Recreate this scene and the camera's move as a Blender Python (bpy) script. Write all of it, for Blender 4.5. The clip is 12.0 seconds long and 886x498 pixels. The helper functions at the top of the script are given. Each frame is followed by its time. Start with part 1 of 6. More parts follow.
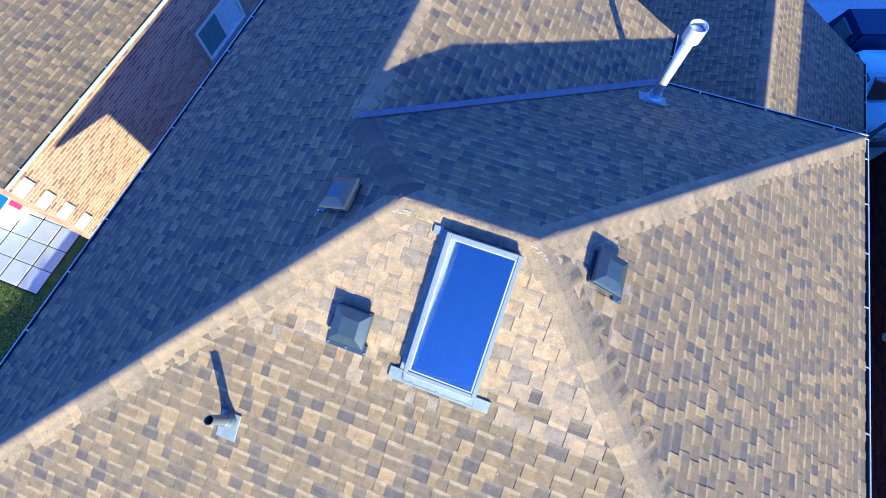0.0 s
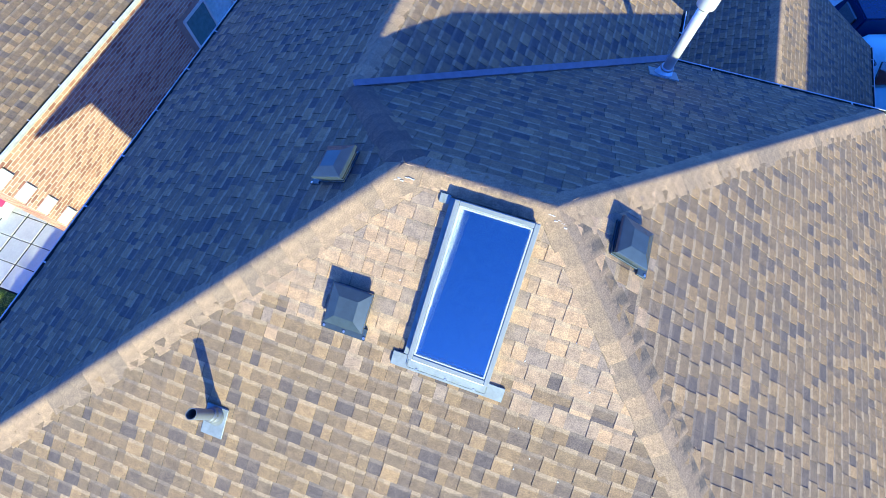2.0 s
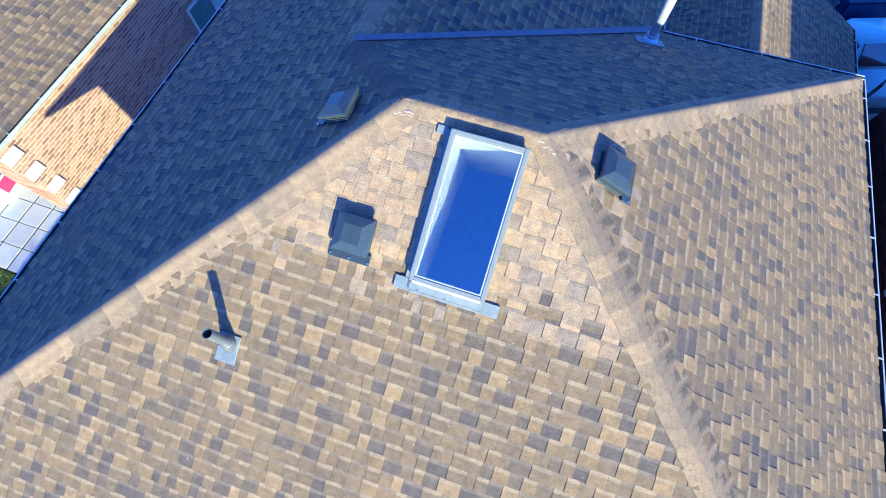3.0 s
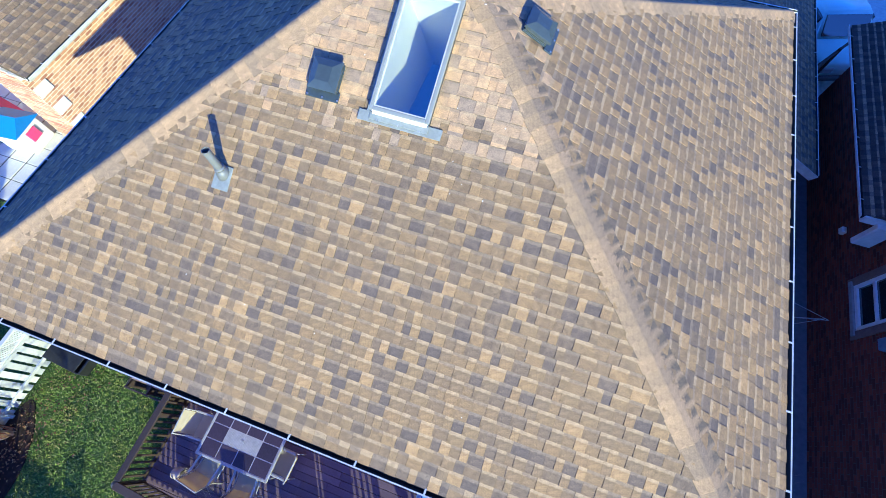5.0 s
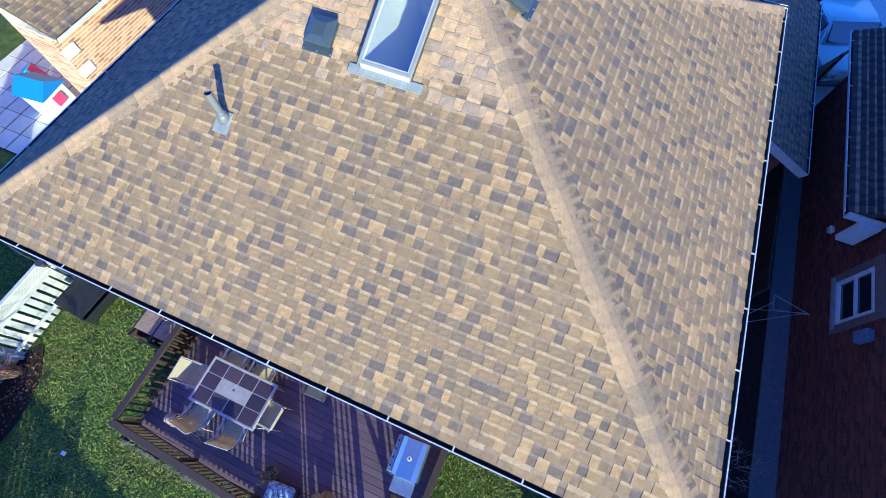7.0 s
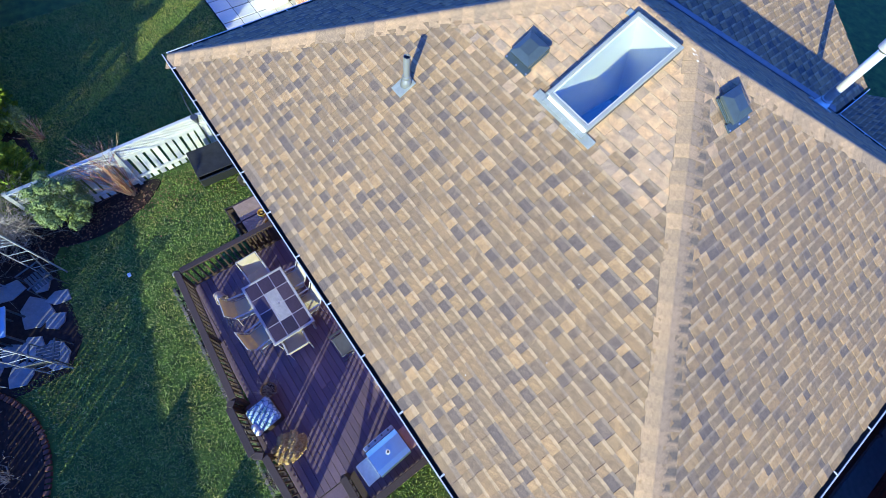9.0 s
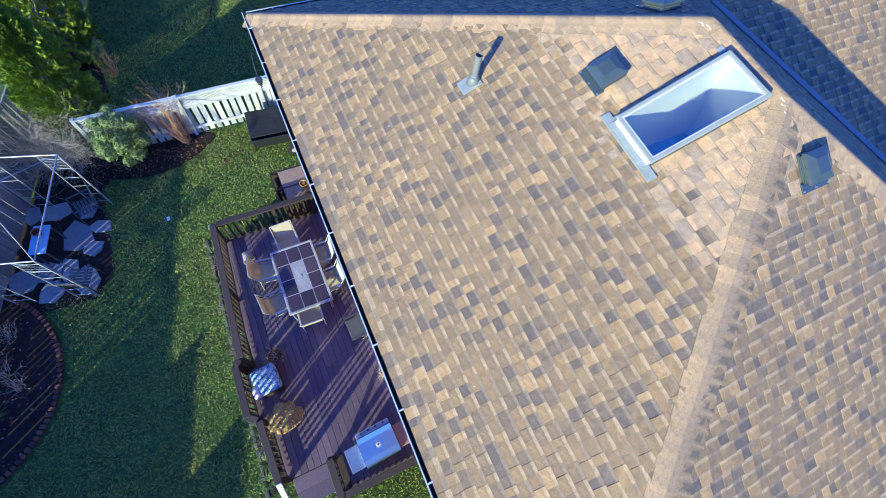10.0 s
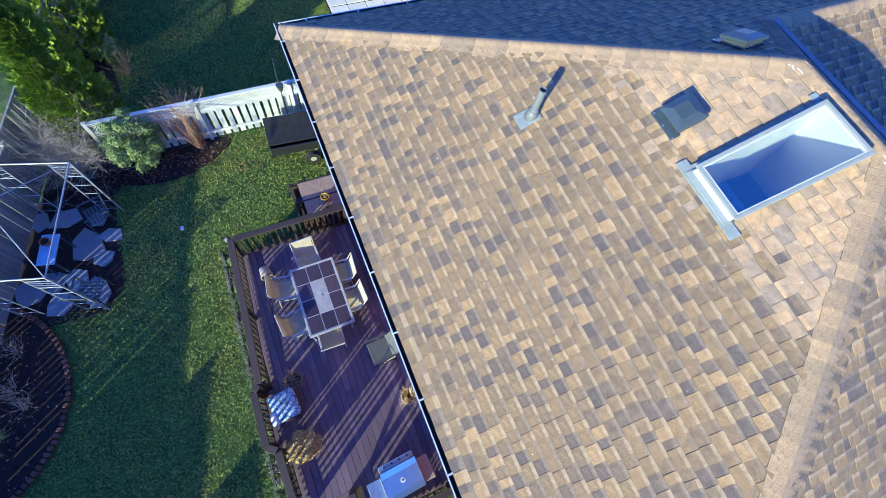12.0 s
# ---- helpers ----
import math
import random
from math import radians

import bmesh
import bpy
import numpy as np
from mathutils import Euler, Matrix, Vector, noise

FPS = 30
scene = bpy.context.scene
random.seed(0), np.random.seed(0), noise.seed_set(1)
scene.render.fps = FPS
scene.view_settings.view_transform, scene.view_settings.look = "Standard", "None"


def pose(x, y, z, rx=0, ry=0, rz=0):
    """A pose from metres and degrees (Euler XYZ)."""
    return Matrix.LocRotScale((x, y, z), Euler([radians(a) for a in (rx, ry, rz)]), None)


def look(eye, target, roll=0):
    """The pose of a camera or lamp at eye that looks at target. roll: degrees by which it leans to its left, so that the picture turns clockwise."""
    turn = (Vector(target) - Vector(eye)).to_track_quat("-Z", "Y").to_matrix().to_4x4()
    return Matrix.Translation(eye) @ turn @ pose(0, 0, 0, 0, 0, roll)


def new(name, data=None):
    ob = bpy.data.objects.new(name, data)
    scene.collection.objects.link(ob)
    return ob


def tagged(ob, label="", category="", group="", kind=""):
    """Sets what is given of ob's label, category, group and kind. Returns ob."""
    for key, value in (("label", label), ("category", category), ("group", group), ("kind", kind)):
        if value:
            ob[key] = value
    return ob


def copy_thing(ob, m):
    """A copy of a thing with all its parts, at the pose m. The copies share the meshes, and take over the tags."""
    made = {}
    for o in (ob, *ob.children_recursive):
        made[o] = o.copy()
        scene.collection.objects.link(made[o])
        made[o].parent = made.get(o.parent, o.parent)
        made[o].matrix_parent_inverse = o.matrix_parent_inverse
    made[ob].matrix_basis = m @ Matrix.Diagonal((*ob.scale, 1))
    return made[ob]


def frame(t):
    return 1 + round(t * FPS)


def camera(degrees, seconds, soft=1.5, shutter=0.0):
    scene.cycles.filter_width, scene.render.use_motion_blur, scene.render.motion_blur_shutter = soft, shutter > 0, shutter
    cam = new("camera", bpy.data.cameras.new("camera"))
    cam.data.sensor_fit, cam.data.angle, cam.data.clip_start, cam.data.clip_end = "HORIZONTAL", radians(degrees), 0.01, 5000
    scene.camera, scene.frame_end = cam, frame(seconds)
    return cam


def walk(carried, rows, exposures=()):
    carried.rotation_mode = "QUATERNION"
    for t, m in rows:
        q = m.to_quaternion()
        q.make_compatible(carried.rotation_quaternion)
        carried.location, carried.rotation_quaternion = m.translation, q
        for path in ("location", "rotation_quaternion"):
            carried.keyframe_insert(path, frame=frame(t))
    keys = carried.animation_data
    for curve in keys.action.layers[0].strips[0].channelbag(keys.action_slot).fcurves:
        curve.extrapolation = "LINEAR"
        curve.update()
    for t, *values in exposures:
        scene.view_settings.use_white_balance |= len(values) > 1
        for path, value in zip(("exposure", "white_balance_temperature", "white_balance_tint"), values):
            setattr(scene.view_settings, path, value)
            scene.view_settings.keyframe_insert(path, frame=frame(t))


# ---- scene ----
cam = camera(91.49, 12.0, soft=0.4)
ROWS = [
    (0.0, 5.859, 3.135, 11.353, 21.80, 0.04, 19.81),
    (0.5, 5.909, 3.204, 11.096, 21.91, 0.09, 19.71),
    (1.0, 5.796, 3.323, 10.983, 21.89, -0.02, 19.53),
    (1.5, 5.709, 3.271, 10.930, 21.88, -0.16, 19.23),
    (2.0, 5.807, 3.003, 10.888, 22.22, -0.13, 18.96),
    (2.5, 5.906, 2.700, 10.876, 22.57, -0.10, 18.62),
    (3.0, 6.050, 2.295, 10.875, 22.89, -0.06, 18.30),
    (3.5, 6.265, 1.796, 10.887, 22.67, 0.05, 18.02),
    (3.7, 6.375, 1.606, 10.897, 22.62, 0.11, 17.90),
    (5.3, 7.518, 0.267, 10.855, 25.24, 0.60, 19.59),
    (5.5, 7.630, 0.196, 10.863, 25.19, 0.66, 19.59),
    (6.0, 7.815, 0.075, 10.906, 25.09, 0.77, 19.51),
    (6.5, 7.940, -0.075, 10.918, 25.15, 0.80, 19.55),
    (7.0, 8.025, -0.140, 10.926, 25.40, 0.36, 23.10),
    (7.2, 8.041, -0.133, 10.934, 25.42, 0.11, 25.00),
    (8.8, 7.650, -0.321, 11.024, 25.72, -4.48, 50.04),
    (9.0, 7.633, -0.305, 11.012, 25.60, -4.80, 53.32),
    (9.5, 7.582, -0.290, 10.950, 25.09, -6.03, 61.63),
    (10.0, 7.550, -0.354, 10.885, 24.80, -6.57, 65.23),
    (10.5, 7.553, -0.404, 10.815, 24.88, -6.73, 65.68),
    (11.0, 7.400, -0.556, 10.746, 24.69, -7.05, 65.89),
    (11.5, 7.069, -0.624, 10.697, 24.37, -7.25, 66.36),
    (12.0, 6.570, -0.648, 10.699, 23.74, -7.57, 66.67),
]
walk(cam, [(t, pose(x, y, z, rx, ry, rz)) for t, x, y, z, rx, ry, rz in ROWS],
     exposures=[(0.0, 1.55, 5450, -9), (3.0, 1.47, 5450, -9), (6.0, 1.45, 5580, -9), (12.0, 1.47, 5600, -9)])

# ---- light ----
SUN_DIR = Vector((0.97, -1.47, 0.43)).normalized()      # towards the sun: low, south-east, a winter morning
sun_el = math.asin(SUN_DIR.z)
sun_az = math.atan2(SUN_DIR.x, SUN_DIR.y)
world = bpy.data.worlds.new("world")
scene.world = world
world.use_nodes = True
wn = world.node_tree.nodes
sky = wn.new("ShaderNodeTexSky")
sky.sky_type, sky.sun_disc = "NISHITA", False
sky.sun_elevation, sky.sun_rotation = sun_el, sun_az
sky.air_density, sky.dust_density, sky.ozone_density = 1.0, 0.6, 6.0
clear = wn.new("ShaderNodeMix")
clear.data_type, clear.blend_type = "RGBA", "MULTIPLY"
clear.inputs[0].default_value, clear.inputs[7].default_value = 1.0, (0.76, 0.865, 1.80, 1)      # a clear, deep blue winter sky
world.node_tree.links.new(sky.outputs[0], clear.inputs[6])
world.node_tree.links.new(clear.outputs[2], wn["Background"].inputs[0])
wn["Background"].inputs[1].default_value = 0.11
sun = new("sun", bpy.data.lights.new("sun", "SUN"))
sun.data.energy, sun.data.angle, sun.data.color = 3.7, radians(0.5), (1.0, 0.858, 0.50)
sun.matrix_world = look((30, -40, 30), Vector((30, -40, 30)) - SUN_DIR)

# ---- sizes ----
ZE = 5.3                     # eave above the lawn
PITCH = 0.51
SL = math.sqrt(1 + PITCH * PITCH)
XE, YN = 11.0, 9.697         # main hip roof, plan
XW, YW = 7.643, 11.0         # lower wing: east eave, north end
HY = YN / 2                  # half depth: hips run at 45 degrees
LR = HY * SL                 # slant length to the ridge
RX = XW / 2                  # wing ridge
RY = YN - RX                 # where wing ridge, hip and valley meet
LW = RX * SL
DECK = 0.35
COURSE = 0.143


# ---- materials ----
def mat(name, rough=0.8, metal=0.0):
    m = bpy.data.materials.new(name)
    m.use_nodes = True
    b = m.node_tree.nodes["Principled BSDF"]
    b.inputs["Roughness"].default_value, b.inputs["Metallic"].default_value = rough, metal
    return m, m.node_tree, b


def node(nt, kind, **values):
    n = nt.nodes.new(kind)
    for key, value in values.items():
        n.inputs[key.replace("_", " ")].default_value = value
    return n


def ramp(nt, fac, stops, constant=False):
    r = nt.nodes.new("ShaderNodeValToRGB")
    r.color_ramp.interpolation = "CONSTANT" if constant else "LINEAR"
    while len(r.color_ramp.elements) < len(stops):
        r.color_ramp.elements.new(0.5)
    for e, (pos, col) in zip(r.color_ramp.elements, stops):
        e.position, e.color = pos, (*col, 1)
    nt.links.new(fac, r.inputs[0])
    return r.outputs[0]


def mixed(nt, kind, fac, a, b):
    m = nt.nodes.new("ShaderNodeMix")
    m.data_type, m.blend_type = "RGBA", kind
    for sock, value in ((m.inputs[0], fac), (m.inputs[6], a), (m.inputs[7], b)):
        if hasattr(value, "is_linked"):
            nt.links.new(value, sock)
        elif isinstance(value, tuple):
            sock.default_value = (*value, 1)
        else:
            sock.default_value = value
    return m.outputs[2]


def noise_tex(nt, scale, detail=4, rough=0.6):
    tc = nt.nodes.new("ShaderNodeTexCoord")
    n = node(nt, "ShaderNodeTexNoise", Scale=scale, Detail=detail, Roughness=rough)
    nt.links.new(tc.outputs["Object"], n.inputs["Vector"])
    return n.outputs["Fac"]


def bump(nt, b, height, strength=0.3, distance=0.005):
    n = node(nt, "ShaderNodeBump", Strength=strength, Distance=distance)
    nt.links.new(height, n.inputs["Height"])
    nt.links.new(n.outputs[0], b.inputs["Normal"])


def island_random(nt):
    """A random number for each piece, an object of its own or an island of a joined mesh."""
    oi, ge = nt.nodes.new("ShaderNodeObjectInfo"), nt.nodes.new("ShaderNodeNewGeometry")
    add = nt.nodes.new("ShaderNodeMath")
    add.operation = "ADD"
    nt.links.new(oi.outputs["Random"], add.inputs[0])
    nt.links.new(ge.outputs["Random Per Island"], add.inputs[1])
    fr = nt.nodes.new("ShaderNodeMath")
    fr.operation = "FRACT"
    nt.links.new(add.outputs[0], fr.inputs[0])
    return fr.outputs[0]


def plain(name, col, rough=0.7, metal=0.0, var=0.15, scale=8.0, relief=0.0):
    """Paint, metal, plastic or stone: one colour with slight mottling at two scales."""
    m, nt, b = mat(name, rough, metal)
    lo, hi = tuple(c * (1 - var) for c in col), tuple(min(1, c * (1 + var)) for c in col)
    c1 = ramp(nt, noise_tex(nt, scale), [(0.3, lo), (0.7, hi)])
    c2 = mixed(nt, "MULTIPLY", 0.5, c1, ramp(nt, noise_tex(nt, scale * 9, 6), [(0.3, (1 - var, 1 - var, 1 - var)), (0.7, (1, 1, 1))]))
    nt.links.new(c2, b.inputs["Base Color"])
    if relief:
        bump(nt, b, noise_tex(nt, scale * 6, 6), relief)
    return m


def pieces(name, cols, rough=0.85, grain=60.0, var=0.3, relief=0.3, stain=1.2, stain_var=0.15, patches=None):
    """Shingles, bricks, boards: a colour for each piece, grain and wide stains."""
    m, nt, b = mat(name, rough)
    step = 1.0 / len(cols)
    c = ramp(nt, island_random(nt), [(i * step, col) for i, col in enumerate(cols)], constant=True)
    g = noise_tex(nt, grain, 8, 0.75)
    c = mixed(nt, "MULTIPLY", 1.0, c, ramp(nt, g, [(0.3, (1 - var,) * 3), (0.7, (1 + var * 0.4,) * 3)]))
    c = mixed(nt, "MULTIPLY", 1.0, c, ramp(nt, noise_tex(nt, stain, 3), [(0.35, (1 - stain_var,) * 3), (0.65, (1.0,) * 3)]))
    if patches:
        c = mixed(nt, "MULTIPLY", 1.0, c, ramp(nt, noise_tex(nt, 0.9, 5), [(0.46, (1, 1, 1)), (0.66, patches)]))
    nt.links.new(c, b.inputs["Base Color"])
    bump(nt, b, g, relief)
    return m


def granules(nt, b, c):
    """Mineral granules and faint weathering over a shingle's colour."""
    g = noise_tex(nt, 105, 2, 0.6)
    c = mixed(nt, "MULTIPLY", 1.0, c, ramp(nt, g, [(0.34, (0.72, 0.72, 0.74)), (0.50, (0.99, 0.99, 0.99)), (0.68, (1.32, 1.30, 1.26))]))
    c = mixed(nt, "MULTIPLY", 1.0, c, ramp(nt, noise_tex(nt, 14, 3), [(0.34, (0.84, 0.84, 0.87)), (0.66, (1.15, 1.14, 1.11))]))
    c = mixed(nt, "MULTIPLY", 1.0, c, ramp(nt, noise_tex(nt, 0.8, 4), [(0.35, (0.92, 0.92, 0.93)), (0.65, (1.06, 1.04, 1.01))]))
    nt.links.new(c, b.inputs["Base Color"])
    bump(nt, b, g, 0.35, 0.003)


def shingle_material(name, high, low):
    """Granule-coated laminated shingle: tan raised tabs, greyer low tabs, each with a blend of its own and a pale band
    at its upper edge, part print and part painted light of the sunlit butt above.
    """
    m, nt, b = mat(name, 0.95)
    rand = island_random(nt)
    tops = ramp(nt, rand, [(i / len(high), col) for i, col in enumerate(high)], constant=True)
    lows = ramp(nt, rand, [(i / len(low), col) for i, col in enumerate(low)], constant=True)
    uv = nt.nodes.new("ShaderNodeUVMap")
    sep = nt.nodes.new("ShaderNodeSeparateXYZ")
    nt.links.new(uv.outputs[0], sep.inputs[0])
    c = mixed(nt, "MIX", sep.outputs[0], lows, tops)
    wob = node(nt, "ShaderNodeMath")
    wob.operation = "MULTIPLY_ADD"
    nt.links.new(noise_tex(nt, 45, 3), wob.inputs[0])
    wob.inputs[1].default_value = 0.16
    nt.links.new(sep.outputs[1], wob.inputs[2])
    # pale band: printed tone, with the sunlit butt above painted in
    band = ramp(nt, wob.outputs[0], [(0.0, (0.0, 0.0, 0.0)), (0.78, (0.04, 0.04, 0.04)), (0.85, (0.60, 0.60, 0.60)), (1.0, (0.68, 0.68, 0.68))])
    c = mixed(nt, "MIX", band, c, mixed(nt, "MIX", sep.outputs[0], (0.270, 0.212, 0.160), (0.460, 0.345, 0.215)))
    # cut asphalt edges, darkened in the colour to mute the sun on them
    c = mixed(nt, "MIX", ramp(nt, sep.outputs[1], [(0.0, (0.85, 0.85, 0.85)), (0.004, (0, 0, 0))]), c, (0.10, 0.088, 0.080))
    granules(nt, b, c)
    return m


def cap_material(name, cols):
    """Cap shingle: even tan granules, with a blotch of shade painted into the colour at one side."""
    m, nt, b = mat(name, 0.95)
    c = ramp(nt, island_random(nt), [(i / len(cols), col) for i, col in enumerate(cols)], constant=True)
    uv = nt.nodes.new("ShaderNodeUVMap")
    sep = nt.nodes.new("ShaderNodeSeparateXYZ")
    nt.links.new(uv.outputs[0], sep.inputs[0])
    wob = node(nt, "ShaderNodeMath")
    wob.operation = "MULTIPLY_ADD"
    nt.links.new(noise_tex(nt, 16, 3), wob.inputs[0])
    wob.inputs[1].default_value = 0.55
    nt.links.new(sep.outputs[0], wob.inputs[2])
    # dark blotches along one edge: the cap's shade, painted into its colour
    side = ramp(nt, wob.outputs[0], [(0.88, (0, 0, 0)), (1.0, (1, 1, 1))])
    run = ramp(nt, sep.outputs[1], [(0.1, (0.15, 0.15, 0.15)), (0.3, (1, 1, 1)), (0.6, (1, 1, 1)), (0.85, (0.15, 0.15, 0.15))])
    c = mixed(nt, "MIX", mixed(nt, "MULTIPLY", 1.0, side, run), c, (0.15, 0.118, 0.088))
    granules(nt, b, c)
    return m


SHINGLE = shingle_material("shingle",
                           [(0.290, 0.194, 0.103), (0.258, 0.179, 0.100), (0.304, 0.205, 0.107), (0.250, 0.172, 0.100), (0.222, 0.159, 0.099), (0.372, 0.246, 0.126), (0.278, 0.186, 0.101), (0.232, 0.163, 0.098)],
                           [(0.196, 0.143, 0.098), (0.156, 0.120, 0.097), (0.222, 0.156, 0.097), (0.250, 0.173, 0.100), (0.174, 0.130, 0.096), (0.268, 0.183, 0.102), (0.134, 0.106, 0.092), (0.228, 0.159, 0.096)])
SHINGLE_PALE = shingle_material("pale_shingle",
                                [(0.49, 0.325, 0.186), (0.45, 0.306, 0.182), (0.52, 0.350, 0.200), (0.42, 0.292, 0.180), (0.39, 0.278, 0.180)],
                                [(0.42, 0.292, 0.180), (0.34, 0.255, 0.183), (0.46, 0.315, 0.190), (0.32, 0.243, 0.180), (0.50, 0.330, 0.185)])
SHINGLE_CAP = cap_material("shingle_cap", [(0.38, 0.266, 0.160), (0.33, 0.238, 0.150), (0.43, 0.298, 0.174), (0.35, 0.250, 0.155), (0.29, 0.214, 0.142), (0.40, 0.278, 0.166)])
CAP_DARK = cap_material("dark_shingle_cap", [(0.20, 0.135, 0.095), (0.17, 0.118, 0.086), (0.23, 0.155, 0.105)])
UNDERLAY = plain("underlay", (0.10, 0.075, 0.055), 0.95, relief=0.3)
GUTTER = plain("white_gutter", (0.75, 0.77, 0.78), 0.35)
# near-black lining: the shade inside the gutters put into its colour
TROUGH = plain("shaded_trough", (0.03, 0.035, 0.035), 0.8)
HOUSE_BRICK = plain("house_brick", (0.15, 0.055, 0.042), 0.9, relief=0.4)
STEEL = plain("galvanised_steel", (0.55, 0.57, 0.60), 0.35, 0.9, 0.1, 12)
SHINGLE_DARK = shingle_material("dark_shingle", [(0.060, 0.050, 0.046), (0.075, 0.060, 0.054), (0.048, 0.042, 0.040)], [(0.040, 0.036, 0.036), (0.052, 0.045, 0.043), (0.034, 0.031, 0.032)])
BRICK_TAN = pieces("tan_brick", [(0.66, 0.39, 0.26), (0.60, 0.32, 0.215), (0.71, 0.44, 0.30), (0.55, 0.285, 0.19), (0.44, 0.21, 0.15)], 0.9, 40)
BRICK_RED = pieces("red_brick", [(0.22, 0.050, 0.030), (0.185, 0.042, 0.026), (0.26, 0.066, 0.036), (0.12, 0.034, 0.024)], 0.9, 40)
MORTAR = plain("mortar", (0.82, 0.77, 0.66), 0.95, relief=0.3)
LAWN_SOIL = plain("lawn_soil", (0.070, 0.12, 0.020), 0.95, var=0.45, scale=3, relief=0.5)
CONCRETE = plain("concrete", (0.32, 0.32, 0.315), 0.9, relief=0.2)


# ---- mesh helpers ----
def mesh_ob(name, verts, faces, material, parent=None, label="", smooth=False, uvs=None):
    me = bpy.data.meshes.new(name)
    me.from_pydata([tuple(v) for v in verts], [], faces)
    if uvs:
        layer = me.uv_layers.new(name="UVMap")
        for lp in me.loops:
            layer.data[lp.index].uv = uvs[lp.vertex_index]
    me.materials.append(material)
    if smooth:
        me.polygons.foreach_set("use_smooth", [True] * len(me.polygons))
    me.update()
    ob = new(name, me)
    if parent:
        ob.parent = parent
    if label:
        ob["label"] = label
    return ob


def part(name, bm, material, parent=None, label="", smooth=False):
    me = bpy.data.meshes.new(name)
    bm.normal_update()
    bm.to_mesh(me)
    bm.free()
    me.materials.append(material)
    if smooth:
        me.polygons.foreach_set("use_smooth", [True] * len(me.polygons))
    ob = new(name, me)
    if parent:
        ob.parent = parent
    if label:
        ob["label"] = label
    return ob


def thing(name, label, category, m=None, group="", kind=""):
    ob = new(name)
    if m is not None:
        ob.matrix_basis = m
    return tagged(ob, label, category, group, kind)


def box(bm, lo, hi, bevel=0.0, m=None):
    r = bmesh.ops.create_cube(bm, size=1.0)
    c = [(a + b) / 2 for a, b in zip(lo, hi)]
    s = [max(b - a, 1e-4) for a, b in zip(lo, hi)]
    bmesh.ops.transform(bm, verts=r["verts"], matrix=Matrix.LocRotScale(c, None, s))
    vs = r["verts"]
    if bevel:
        es = list({e for v in vs for e in v.link_edges})
        out = bmesh.ops.bevel(bm, geom=es, offset=bevel, segments=1, affect="EDGES")
        vs = list({v for f in out["faces"] for v in f.verts} | {v for v in vs if v.is_valid})
    if m is not None:
        bmesh.ops.transform(bm, verts=vs, matrix=m)
    return bm


def boxed(lo, hi, bevel=0.0, m=None):
    return box(bmesh.new(), lo, hi, bevel, m)


def bar(bm, a, b, w, h=None, bevel=0.0):
    """A straight bar of section w x h from a to b."""
    a, b = Vector(a), Vector(b)
    d = b - a
    q = d.to_track_quat("X", "Z").to_matrix().to_4x4()
    h = h or w
    return box(bm, (0, -w / 2, -h / 2), (d.length, w / 2, h / 2), bevel, Matrix.Translation(a) @ q)


def tube(bm, a, b, r1, r2=None, n=16, caps=True):
    a, b = Vector(a), Vector(b)
    d = b - a
    r2 = r1 if r2 is None else r2
    q = d.to_track_quat("Z", "Y").to_matrix().to_4x4()
    bmesh.ops.create_cone(bm, cap_ends=caps, segments=n, radius1=r1, radius2=r2, depth=d.length, matrix=Matrix.Translation((a + b) / 2) @ q)
    return bm


def clip(poly, a, b):
    """The part of a flat polygon on the left of the line a, b."""
    out = []
    ex, ey = b[0] - a[0], b[1] - a[1]
    side = [ex * (q[1] - a[1]) - ey * (q[0] - a[0]) for q in poly]
    for i, q in enumerate(poly):
        j = (i + 1) % len(poly)
        if side[i] >= 0:
            out.append(q)
        if (side[i] >= 0) != (side[j] >= 0):
            s = side[i] / (side[i] - side[j])
            out.append((q[0] + s * (poly[j][0] - q[0]), q[1] + s * (poly[j][1] - q[1])))
    return out


